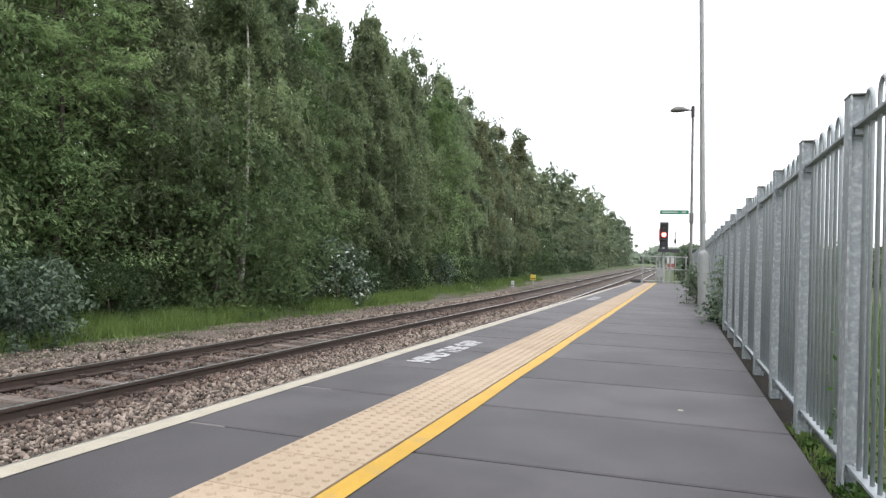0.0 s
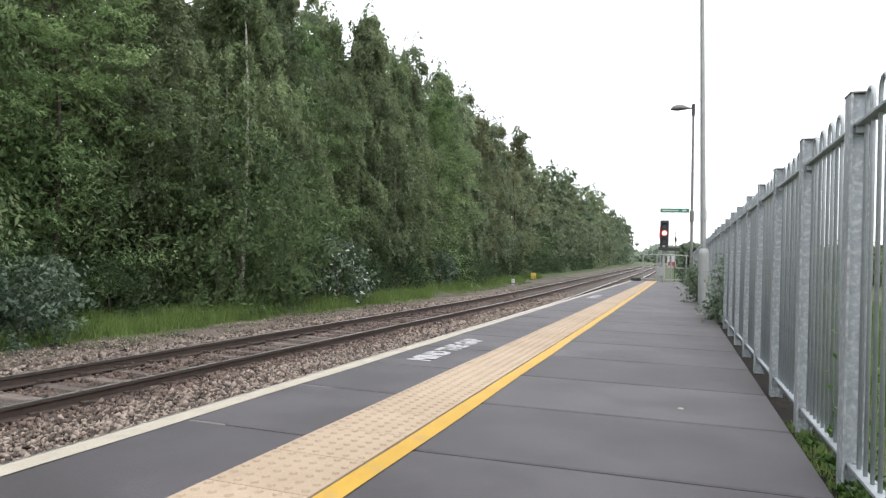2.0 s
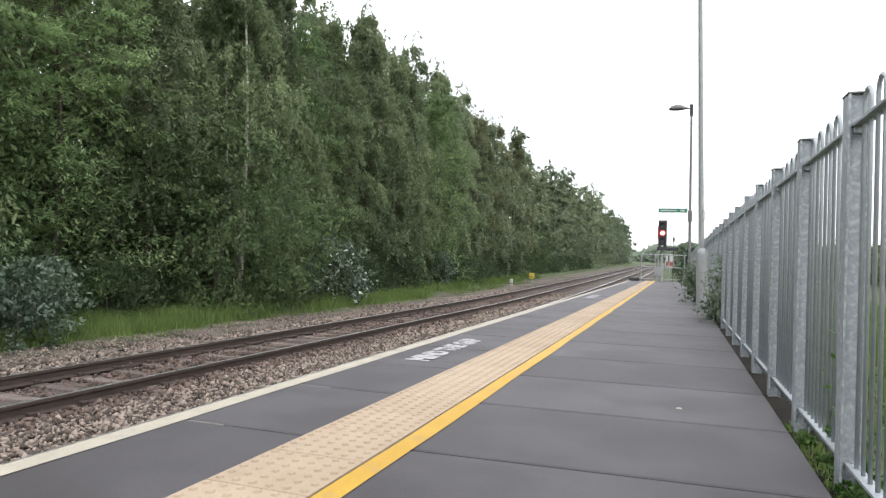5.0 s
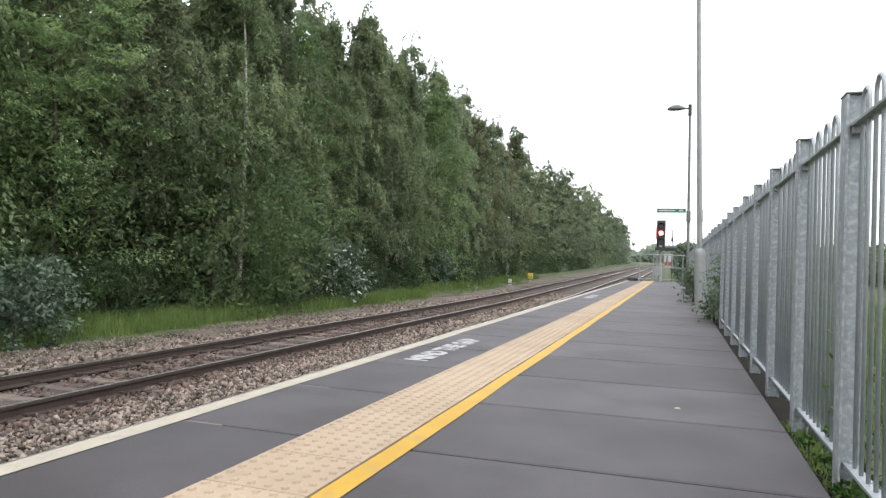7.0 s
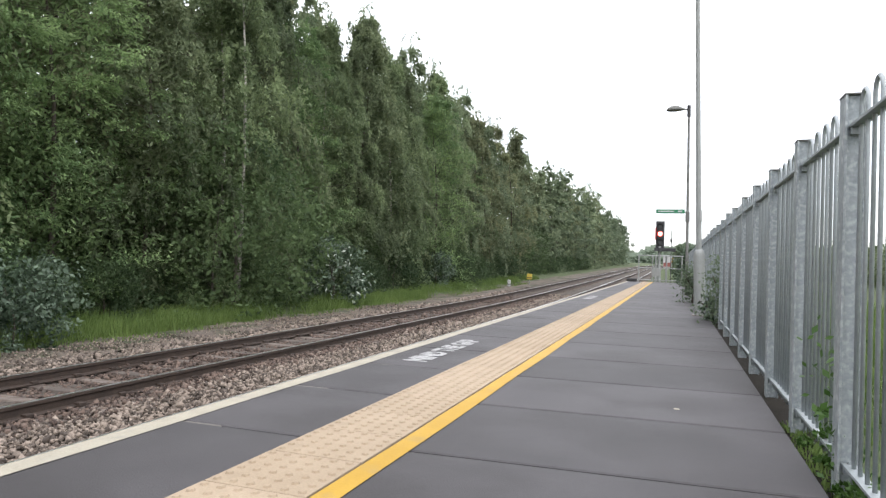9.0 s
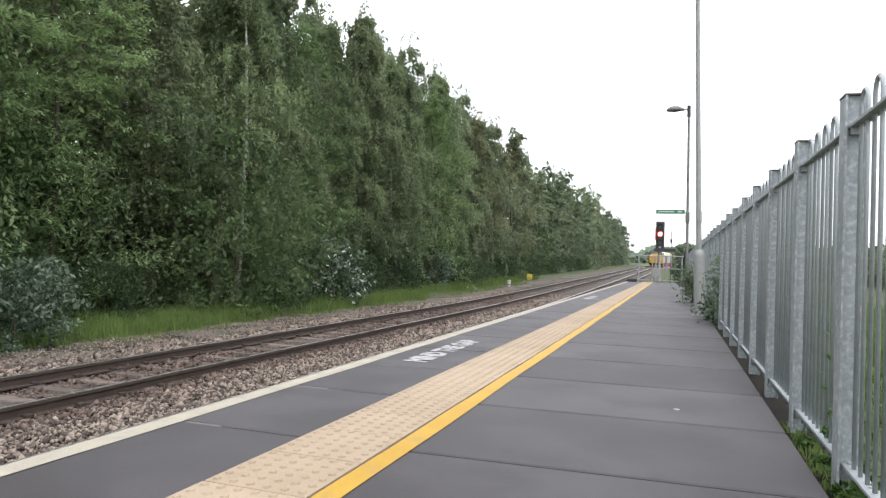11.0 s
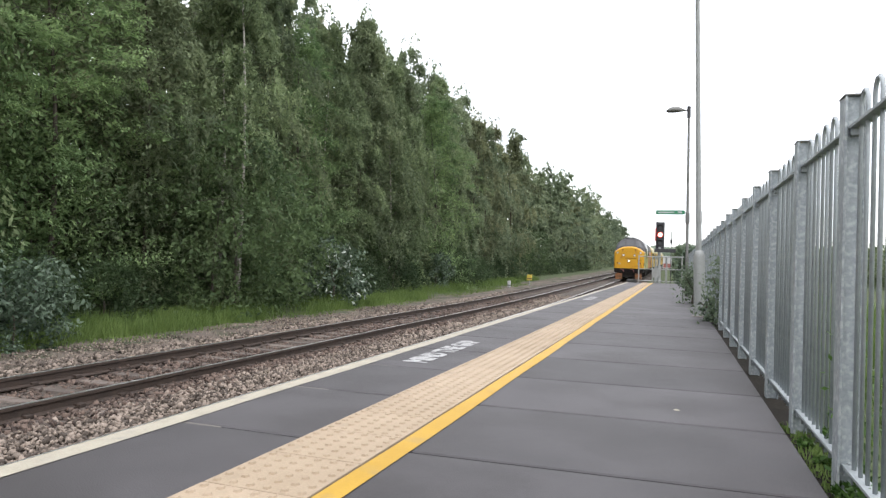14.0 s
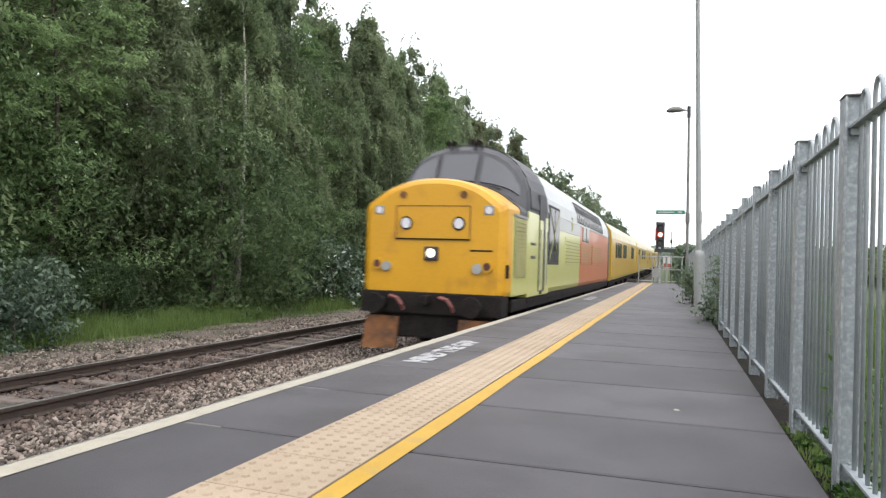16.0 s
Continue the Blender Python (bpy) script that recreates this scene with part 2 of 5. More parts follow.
def tube(points, radius, sides=6, bm=None, caps=True):
    """A round bar along points; radius may be a list."""
    bm = bm or bmesh.new()
    pts = [Vector(p) for p in points]
    rad = radius if isinstance(radius, (list, tuple)) else [radius] * len(pts)
    rings = []
    side = None
    for i, p in enumerate(pts):
        d = (pts[min(i + 1, len(pts) - 1)] - pts[max(i - 1, 0)]).normalized()
        if side is None:
            side = d.orthogonal().normalized()
        side = (side - d * side.dot(d)).normalized()
        other = d.cross(side)
        rings.append([bm.verts.new(p + (side * math.cos(a) + other * math.sin(a)) * rad[i]) for a in (2 * math.pi * k / sides for k in range(sides))])
    for r0, r1 in zip(rings, rings[1:]):
        for k in range(sides):
            bm.faces.new((r0[k], r0[(k + 1) % sides], r1[(k + 1) % sides], r1[k]))
    if caps:
        bm.faces.new(rings[0][::-1])
        bm.faces.new(rings[-1])
    return bm


def loft(sections, closed=True, ends=True, bm=None):
    """Skin over cross-sections (lists of points of one length)."""
    bm = bm or bmesh.new()
    rings = [[bm.verts.new(p) for p in s] for s in sections]
    n = len(rings[0])
    for a, b in zip(rings, rings[1:]):
        for k in range(n if closed else n - 1):
            bm.faces.new((a[k], a[(k + 1) % n], b[(k + 1) % n], b[k]))
    if ends and closed:
        bm.faces.new(rings[0][::-1])
        bm.faces.new(rings[-1])
    bmesh.ops.recalc_face_normals(bm, faces=bm.faces)
    return bm


def disc(x, y, z, r, depth, sides=16, bm=None):
    """A short round drum facing -y."""
    return tube([(x, y + depth, z), (x, y, z)], r, sides, bm)


def polygons(name, verts, faces, mat):
    me = bpy.data.meshes.new(name)
    me.from_pydata([tuple(map(float, v)) for v in verts], [], faces)
    me.materials.append(mat)
    return me


def quads_mesh(name, corners, mat):
    """Many loose quads from an array of shape (n, 4, 3)."""
    n = len(corners)
    me = bpy.data.meshes.new(name)
    me.vertices.add(n * 4)
    me.vertices.foreach_set("co", np.asarray(corners, dtype=np.float32).ravel())
    me.loops.add(n * 4)
    me.loops.foreach_set("vertex_index", np.arange(n * 4, dtype=np.int32))
    me.polygons.add(n)
    me.polygons.foreach_set("loop_start", np.arange(0, n * 4, 4, dtype=np.int32))
    me.update(calc_edges=True)
    me.materials.append(mat)
    return me


# ---------------------------------------------------------------- plan, in metres (y runs along the line, away from the eye)
EDGE_X, TACT_L, TACT_R, YELLOW_R, BACK_X = -2.426, -1.62, -1.187, -1.076, 0.565
PLAT_Y0, PLAT_Y1 = -12.0, 37.2
RAIL_Z, GROUND_Z = -0.83, -1.06
TRACK_X = -4.03
FAR_TRACK_X = -7.27
FENCE_X, FENCE_Y0, BAY = 0.66, 1.98, 1.07
BEND_Y, BEND_R = 160.0, 400.0


def bend(y):
    """Sideways shift and heading of the line where it curves away in the distance."""
    if y < BEND_Y:
        return 0.0, 0.0
    return (y - BEND_Y) ** 2 / (2 * BEND_R), math.degrees(math.atan((y - BEND_Y) / BEND_R))


def rise(y):
    """The line climbs gently from the middle of the platform on."""
    u = min(y, 200.0) - 28.0
    return 0.011 * (math.sqrt(u * u + 25.0) + u) / 2


rng = np.random.default_rng(7)


# ---------------------------------------------------------------- ground
def ground():
    prof = [(-2500, 0.3), (-300, 0.3), (-40, 0.15), (-18, -0.55), (-13.5, -0.9), (-11.6, -1.0), (-10.6, GROUND_Z - 0.06), (-2.3, GROUND_Z - 0.06)]
    right_near = [(-2.2, GROUND_Z - 0.06), (0.4, GROUND_Z - 0.06), (0.46, -0.05), (0.9, -0.07), (6, -0.3), (40, -0.5), (400, 0), (2500, 0)]
    right_far = [(-2.2, GROUND_Z - 0.06), (-1.2, GROUND_Z - 0.02), (0.46, -0.75), (0.9, -0.6), (6, -0.5), (40, -0.5), (400, 0), (2500, 0)]
    ys = [-400, -60, -12, 0, 12, 18, 24, 30, 37, 38, 44, 50, 60, 80, 100, 150, 200, 260, 330, 420, 2500]
    verts, faces = [], []
    for y in ys:
        k = min(max((y - 37.3) / 6.0, 0), 1)
        dx = bend(min(y, 420))[0]
        for x, z in prof:
            verts.append((x + (dx if abs(x) < 60 else 0), y, z + rise(y)))
        for (x, z0), (_, z1) in zip(right_near, right_far):
            verts.append((x + (dx if abs(x) < 60 else 0), y, z0 * (1 - k) + z1 * k + (rise(y) if y > 37.5 else 0)))
    n = len(prof) + len(right_near)
    for i in range(len(ys) - 1):
        for j in range(n - 1):
            a = i * n + j
            faces.append((a, a + 1, a + n + 1, a + n))
    ob = mesh_part("ground", polygons("ground", verts, faces, SOIL), None)
    return tagged(ob, "grassy ground beside the railway line", "ground", kind="structure")


ground()


def strip(name, x0, x1, z, ys, mat, rough=0.0, seed=1):
    """A sheet laid along the line, following the bend."""
    r = np.random.default_rng(seed)
    xs = np.linspace(x0, x1, max(2, int((x1 - x0) / 0.6) + 1))
    verts = [(x + bend(y)[0] + r.normal(0, rough * 0.5), y, z + rise(y) + r.normal(0, rough) * 0.35) for y in ys for x in xs]
    n = len(xs)
    faces = [(i * n + j, i * n + j + 1, (i + 1) * n + j + 1, (i + 1) * n + j) for i in range(len(ys) - 1) for j in range(n - 1)]
    return mesh_part(name, polygons(name, verts, faces, mat), None)


NEAR_YS = [y * 0.6 - 10 for y in range(int(80 / 0.6))]
FAR_YS = [70 + 8 * k for k in range(45)]
tagged(strip("trackbed", -9.4, -2.5, GROUND_Z + 0.03, NEAR_YS + FAR_YS, BALLAST_BED, 0.035), "brown and grey stone ballast bed under the tracks", "ballast", kind="structure")
tagged(strip("cess_path", -11.7, -9.2, GROUND_Z + 0.05, NEAR_YS + FAR_YS, DIRT, 0.07, 3), "trampled dirt strip beside the far rail", "path", kind="structure")


def ballast_stones(brown):
    """Crushed stone, uneven and angular, over the visible part of the bed."""
    cube = np.array([(-1, -1, -1), (1, -1, -1), (1, 1, -1), (-1, 1, -1), (-1, -1, 1), (1, -1, 1), (1, 1, 1), (-1, 1, 1)], dtype=float)
    quad = np.array([(0, 3, 2, 1), (4, 5, 6, 7), (0, 1, 5, 4), (1, 2, 6, 5), (2, 3, 7, 6), (3, 0, 4, 7)])
    spots = []
    for x0, x1, y0, y1, n, size in ((-6.45, -4.4, 3, 14, 21000, 0.021), (-6.45, -4.4, 14, 36, 12000, 0.03), (-8.0, -6.5, 5, 16, 7500, 0.021),
                                    (-8.0, -6.5, 16, 34, 3000, 0.04), (-9.3, -8.05, 6, 20, 6000, 0.025), (-10.6, -9.3, 6, 24, 5200, 0.014), (-9.3, -8.05, 20, 38, 2400, 0.042)):
        xs, ys = rng.uniform(x0, x1, n), rng.uniform(y0, y1, n)
        spots.append(np.stack([xs, ys, rng.uniform(-0.01, 0.05, n) + GROUND_Z + 0.045, rng.uniform(0.5, 1.25, n) * size], 1))
    s = np.concatenate(spots)
    s[:, 2] += 0.015 * np.sin(s[:, 1] * 0.9) + np.array([rise(y) for y in s[:, 1]])
    low = (s[:, 0] < -6.55) & (s[:, 0] > -7.98)
    rusty = (s[:, 0] + rng.normal(0, 0.16, len(s)) < -6.05) & (s[:, 0] > -8.6)
    s[low, 2] -= 0.042
    if brown:
        s = s[low | rusty]
    else:
        s = s[~(low | rusty)]
    n = len(s)
    pts = cube[None] * s[:, 3, None, None] * rng.uniform(0.4, 1.25, (n, 8, 3)) * rng.uniform(0.35, 1.6, (n, 1, 3))
    q = rng.normal(size=(n, 4))
    q /= np.linalg.norm(q, axis=1, keepdims=True)
    w, x, y, z = q.T
    rot = np.stack([1 - 2 * (y * y + z * z), 2 * (x * y - w * z), 2 * (x * z + w * y), 2 * (x * y + w * z), 1 - 2 * (x * x + z * z), 2 * (y * z - w * x),
                    2 * (x * z - w * y), 2 * (y * z + w * x), 1 - 2 * (x * x + y * y)], 1).reshape(n, 3, 3)
    pts = np.einsum("nij,nkj->nki", rot, pts) + s[:, None, :3]
    idx = (quad[None] + 8 * np.arange(n)[:, None, None]).reshape(-1)
    me = bpy.data.meshes.new("ballast_stones")
    me.vertices.add(n * 8)
    me.vertices.foreach_set("co", pts.astype(np.float32).ravel())
    me.loops.add(len(idx))
    me.loops.foreach_set("vertex_index", idx.astype(np.int32))
    me.polygons.add(n * 6)
    me.polygons.foreach_set("loop_start", np.arange(0, n * 24, 4, dtype=np.int32))
    me.update(calc_edges=True)
    me.materials.append(STONE_BROWN if brown else STONE)
    tagged(mesh_part("ballast_stones", me, None), "rust-stained crushed stone between the rails" if brown else "loose grey and brown crushed stone beside the rails", "ballast", kind="stuff")


ballast_stones(False)
ballast_stones(True)


# ---------------------------------------------------------------- tracks
def track(cx, label):
    t = tagged(new("railway_track"), label, "track", "tracks", "structure")
    prof = [(-0.07, -0.159), (0.07, -0.159), (0.07, -0.145), (0.012, -0.125), (0.01, -0.05), (0.036, -0.038), (0.036, -0.006), (0.028, 0), (-0.028, 0), (-0.036, -0.006),
            (-0.036, -0.038), (-0.01, -0.05), (-0.012, -0.125), (-0.07, -0.145)]
    ys = [-15, 0, 10, 16, 20, 24, 28, 34, 42, 50, 60, 80, 100, 150] + [150 + 10 * k for k in range(1, 25)]
    for side in (-0.7525, 0.7525):
        secs = [[(cx + bend(y)[0] + side + px, y, RAIL_Z + rise(y) + pz) for px, pz in prof] for y in ys]
        rail = part("rail", loft(secs), RAIL_RUST, t)
        top = [[(cx + bend(y)[0] + side + px, y, RAIL_Z + rise(y) + 0.0015) for px in (-0.031, 0.031)] for y in ys]
        part("running_surface", loft(top, closed=False), RAIL_TOP, rail, "bright polished rail top")
    secs = []
    for y, w, h in ((-0.13, 0.11, 0.0), (-0.1, 0.1, 0.05), (0.1, 0.1, 0.05), (0.13, 0.11, 0.0)):
        secs.append([(-1.25, y, -0.12), (1.25, y, -0.12), (1.25, y, h - 0.01), (0.4, y, h - 0.03), (-0.4, y, h - 0.03), (-1.25, y, h - 0.01)])
    bm = loft(secs)
    sleeper = bpy.data.meshes.new("sleeper")
    bm.to_mesh(sleeper)
    bm.free()
    clip_bm = box(-0.09, 0.09, -0.05, 0.05, 0.0, 0.05, 0.01)
    clip = bpy.data.meshes.new("rail_clip")
    clip_bm.to_mesh(clip)
    clip_bm.free()
    clip.materials.append(RAIL_RUST)
    sleeper.materials.append(SLEEPER)
    for k in range(-18, 110):
        y = 2.0 + 0.65 * k
        sl = mesh_part("sleeper", sleeper, None, t, m=pose(cx + random.uniform(-0.02, 0.02), y, RAIL_Z + rise(y) - 0.192, 0, 0, random.uniform(-0.6, 0.6)))
        if 0 <= k < 50:
            for side in (-0.7525, 0.7525):
                mesh_part("rail_clip", clip, None, sl, m=pose(side, 0, 0.03))
    return t


track(TRACK_X, "railway track beside the platform, rusty rails on concrete sleepers")
track(FAR_TRACK_X, "second railway track with dark rusty rails on concrete sleepers")


# ---------------------------------------------------------------- platform
def platform():
    p = tagged(new("platform"), "railway platform of dark grey asphalt with pale edge", "platform", kind="structure")
    part("platform_body", box(EDGE_X + 0.06, BACK_X - 0.004, PLAT_Y0, PLAT_Y1 - 0.01, GROUND_Z - 0.1, -0.035), BRICK, p, "dark brick platform wall")
    coper = box(EDGE_X, EDGE_X + 0.35, 0, 0.74, -0.09, -0.004, 0.008)
    me = bpy.data.meshes.new("edge_slab")
    coper.to_mesh(me)
    coper.free()
    me.materials.append(CONCRETE)
    k = 0
    while PLAT_Y0 + 0.75 * k < PLAT_Y1 - 0.5:
        mesh_part("edge_slab", me, None, p, m=pose(0, PLAT_Y0 + 0.75 * k, 0))
        k += 1
    # asphalt bays between cross joints
    ys = [PLAT_Y0, -8, -4, 0.4, 1.55, 2.72, 3.78, 4.84, 5.98, 7.2, 8.6, 10.0, 11.6, 13.4, 15.4, 17.6, 20, 22.6, 25.6, 29, 33, PLAT_Y1]
    for a, b in zip(ys, ys[1:]):
        for x0, x1 in ((EDGE_X + 0.128, TACT_L - 0.006), (YELLOW_R - 0.1, BACK_X)):
            skew = 0.05
            n = 6
            bm = bmesh.new()
            g = []
            for j in range(n + 1):
                x = x0 + (x1 - x0) * j / n
                lo = [bm.verts.new((x, yy + skew * (x - x0) * (1 if x0 > -1.3 else 0.1), zz)) for yy, zz in ((a + 0.009, -0.04), (a + 0.009, -0.005), (a + 0.02, 0), (b - 0.02, 0), (b - 0.009, -0.005), (b - 0.009, -0.04))]
                g.append(lo)
            for u, v in zip(g, g[1:]):
                for i in range(5):
                    bm.faces.new((u[i], v[i], v[i + 1], u[i + 1]))
            bm.faces.new(g[0])
            bm.faces.new(g[-1][::-1])
            part("asphalt_bay", bm, ASPHALT, p)
    part("joint_filler", box(EDGE_X + 0.36, BACK_X - 0.01, PLAT_Y0, PLAT_Y1 - 0.02, -0.034, -0.008), ASPHALT_JOINT, p)
    part("edge_line", loft([[(x, y, 0.003 + 0.0006 * math.sin(y)) for x in (EDGE_X + 0.016, EDGE_X + 0.132 + 0.005 * math.sin(y * 3.1))] for y in np.arange(PLAT_Y0, PLAT_Y1, 0.3)], closed=False),
         WHITE_PAINT, p, "worn white edge line")
    part("yellow_line", loft([[(x, y, 0.004) for x in (TACT_R + 0.012 + 0.002 * math.sin(y * 5), YELLOW_R + 0.004 * math.sin(y * 2.3))] for y in np.arange(PLAT_Y0, PLAT_Y1, 0.3)], closed=False),
         YELLOW_PAINT, p, "yellow safety line")
    # tactile slabs with six by six domes
    w = TACT_R - TACT_L
    bm = box(TACT_L + 0.002, TACT_R - 0.002, 0.003, w - 0.003, -0.034, 0.006, 0.004)
    pitch = w / 6
    for i in range(6):
        for j in range(6):
            cx, cy = TACT_L + pitch * (i + 0.5), pitch * (j + 0.5)
            lo = [bm.verts.new((cx + 0.019 * math.cos(a), cy + 0.019 * math.sin(a), 0.0055)) for a in (math.pi * k / 3 for k in range(6))]
            hi = [bm.verts.new((cx + 0.0125 * math.cos(a), cy + 0.0125 * math.sin(a), 0.0135)) for a in (math.pi * k / 3 for k in range(6))]
            for q in range(6):
                bm.faces.new((lo[q], lo[(q + 1) % 6], hi[(q + 1) % 6], hi[q]))
            bm.faces.new(hi)
    slab = bpy.data.meshes.new("tactile_slab")
    bm.to_mesh(slab)
    bm.free()
    slab.materials.append(BUFF)
    y = 0.3 - 26 * w
    while y < PLAT_Y1 - w:
        mesh_part("tactile_slab", slab, None, p, m=pose(0, y, random.uniform(-0.001, 0.001)))
        y += w
    # painted lettering along the edge, read by who faces the track
    for y0, k in ((5.08, 1.0), (16.4, 1.0)):
        cu = bpy.data.curves.new("lettering", "FONT")
        cu.body, cu.size, cu.offset = "MIND THE GAP", 0.262, 0.016
        tmp = bpy.data.objects.new("lettering", cu)
        scene.collection.objects.link(tmp)
        bpy.context.view_layer.update()
        me = bpy.data.meshes.new_from_object(tmp.evaluated_get(bpy.context.evaluated_depsgraph_get()))
        bpy.data.objects.remove(tmp)
        me.materials.clear()
        me.transform(Matrix.Diagonal((1.66 / max(v.co.x for v in me.vertices), 1, 1, 1)))
        mesh_part("painted_lettering", me, FADED_PAINT, p, "worn white painted warning lettering", pose(-1.915, y0, 0.004, 0, 0, 90))
    part("gum_spot", tube([(0.03, 4.2, 0.0005), (0.03, 4.2, 0.004)], [0.02, 0.014], 7), WHITE_PAINT, p, "pale spot of chewing gum")
    return p


platform()
# soil strip that also paints the dark shadow gap below the fence
tagged(part("fence_footing", box(BACK_X + 0.001, 0.78, PLAT_Y0, PLAT_Y1, -0.12, -0.045, 0.01), DARK_SOIL), "soil strip under the fence, its shadow in the dark colour", "soil", kind="structure")


# ---------------------------------------------------------------- fence
def fence():
    f = thing("bow_top_fence", "galvanised steel bow-top fence along the back of the platform", "fence")
    # rolled steel section: a flange towards the platform, a web, a flange behind
    post_bm = box(-0.04, -0.031, -0.05, 0.05, -0.3, 1.552, 0.0015)
    box(0.027, 0.036, -0.05, 0.05, -0.3, 1.552, 0.0015, post_bm)
    box(-0.0312, 0.0272, -0.03, -0.022, -0.3, 1.551, 0.0, post_bm)
    cap_bm = box(-0.043, 0.039, -0.053, 0.053, 0.0, 0.006, 0.001)
    cap = bpy.data.meshes.new("post_cap")
    cap_bm.to_mesh(cap)
    cap_bm.free()
    cap.materials.append(LAMP_GREY)
    post = bpy.data.meshes.new("post")
    post_bm.to_mesh(post)
    post_bm.free()
    rail_bm = box(-0.024, 0.026, 0.03, BAY - 0.024, -0.006, 0.006, 0.0015)
    for yy in (0.046, BAY - 0.046):
        box(-0.02, 0.024, yy - 0.014, yy + 0.014, -0.034, -0.0062, 0.002, rail_bm)
        tube([(0.004, yy, 0.006), (0.004, yy, 0.015)], 0.009, 6, rail_bm)
    rail = bpy.data.meshes.new("fence_rail")
    rail_bm.to_mesh(rail)
    rail_bm.free()
    pitch = 0.095
    pts = [(0, -pitch / 2, 0.03), (0, -pitch / 2, 1.492)] + [(0, -pitch / 2 * math.cos(a), 1.492 + pitch / 2 * 1.15 * math.sin(a)) for a in (math.pi * k / 5 for k in range(1, 5))] + [(0, pitch / 2, 1.492), (0, pitch / 2, 0.03)]
    hb = tube(pts, 0.0082, 7)
    hoop = bpy.data.meshes.new("hoop_bar")
    hb.to_mesh(hoop)
    hb.free()
    hoop.shade_smooth()
    for me in (post, rail, hoop):
        me.materials.append(GALV if me is post else GALV_BAR)
    for k in range(-6, 36):
        y = FENCE_Y0 + BAY * k
        lean = random.uniform(-0.25, 0.25)
        stake = mesh_part("post", post, None, f, m=pose(FENCE_X + 0.002, y, random.uniform(-0.012, 0.012), lean, random.uniform(-0.2, 0.2), 0))
        mesh_part("post_cap", cap, None, stake, m=pose(0, 0, 1.5525))
        if k == 35:
            break
        for z in (0.085, 1.425):
            mesh_part("fence_rail", rail, None, f, m=pose(FENCE_X + 0.004, y, z))
        for j in range(5):
            mesh_part("hoop_bar", hoop, None, f, m=pose(FENCE_X + 0.006, y + 0.155 + pitch * 2 * j, 0, random.uniform(-0.25, 0.25), 0, 0))
    return f


fence()


# ---------------------------------------------------------------- masts, lamps, signs, signal, gate
def lighting_mast():
    m = thing("lighting_mast", "tall grey steel lighting mast with a wide base cover", "mast", m=pose(0.43, 12.6, 0, 0, -1.6, 0))
    part("pole", tube([(0, 0, 1.0), (0, 0, 3.2), (0, 0, 5.4), (0, 0, 9.0)], [0.045, 0.037, 0.033, 0.027], 12), GALV_DULL, m)
    part("conduit", tube([(-0.046, -0.02, 1.0), (-0.038, -0.02, 4.0), (-0.03, -0.02, 8.6)], 0.01, 6), GALV_DULL, m)
    part("base_cover", tube([(0, 0, 0), (0, 0, 1.06), (0, 0, 1.1), (0, 0, 1.14), (0, 0, 1.17)], [0.096, 0.096, 0.09, 0.074, 0.052], 16), GALV_DULL, m, "wide grey base compartment")
    part("base_plate", box(-0.13, 0.13, -0.13, 0.13, -0.02, 0.012, 0.004), CONCRETE, m)
    part("band", tube([(0, 0, 1.66), (0, 0, 1.86)], 0.053, 12), GALV_DULL, m, "dark identification band")
    part("label_plate", box(0.02, 0.055, -0.066, -0.056, 1.68, 1.84), SIGN_WHITE, m)
    return m


def platform_lamp():
    m = thing("platform_lamp", "grey platform lamp post with one curved lantern", "lamp post", m=pose(0.34, 21.0, 0, 0, -0.6, 0))
    part("pole", tube([(0, 0, 0), (0, 0, 1.1), (0, 0, 1.15), (0, 0, 5.5), (0, 0, 5.66)], [0.05, 0.05, 0.042, 0.032, 0.032], 10), LAMP_GREY, m, smooth=True)
    part("bracket", tube([(0, 0, 5.56), (-0.1, 0, 5.57), (-0.2, 0, 5.56)], 0.022, 8), LAMP_GREY, m)
    part("collar", tube([(0, 0, 5.34), (0, 0, 5.68)], 0.05, 8), BLACK_PAINT, m)
    secs = []
    for x, hy, up, dn in ((-0.1, 0.02, 0.02, 0.02), (-0.17, 0.06, 0.05, 0.03), (-0.3, 0.12, 0.12, 0.045), (-0.45, 0.13, 0.13, 0.05), (-0.57, 0.1, 0.09, 0.045), (-0.64, 0.04, 0.02, 0.03)):
        secs.append([(x, hy * math.cos(a), 5.57 + (up if math.sin(a) > 0 else dn) * math.sin(a)) for a in (2 * math.pi * k / 12 for k in range(12))])
    part("lantern", loft(secs), LAMP_GREY, m, "flat teardrop lantern", smooth=True)
    part("camera_box", box(-0.06, 0.06, -0.07, 0.07, 2.18, 2.5, 0.025), LAMP_GREY, m, "small grey junction box")
    return m


def hanging_sign():
    s = thing("platform_sign", "long green sign with pale lettering on a bracket", "sign", m=pose(0.3, 20.9, 2.5))
    part("board", box(-0.87, -0.07, -0.02, 0.02, -0.055, 0.055, 0.006), SIGN_GREEN, s)
    part("border", box(-0.88, -0.06, -0.015, 0.024, -0.063, 0.063, 0.006), SIGN_WHITE, s)
    part("lettering_bar", box(-0.82, -0.36, -0.024, -0.0195, -0.02, 0.018), SIGN_WHITE, s, "pale lettering bar")
    part("arrow_block", box(-0.26, -0.14, -0.024, -0.0195, -0.028, 0.026), SIGN_WHITE, s)
    part("bracket", tube([(-0.04, 0, 0), (0.06, 0.08, 0)], 0.015, 6), GALV_DULL, s)
    return s


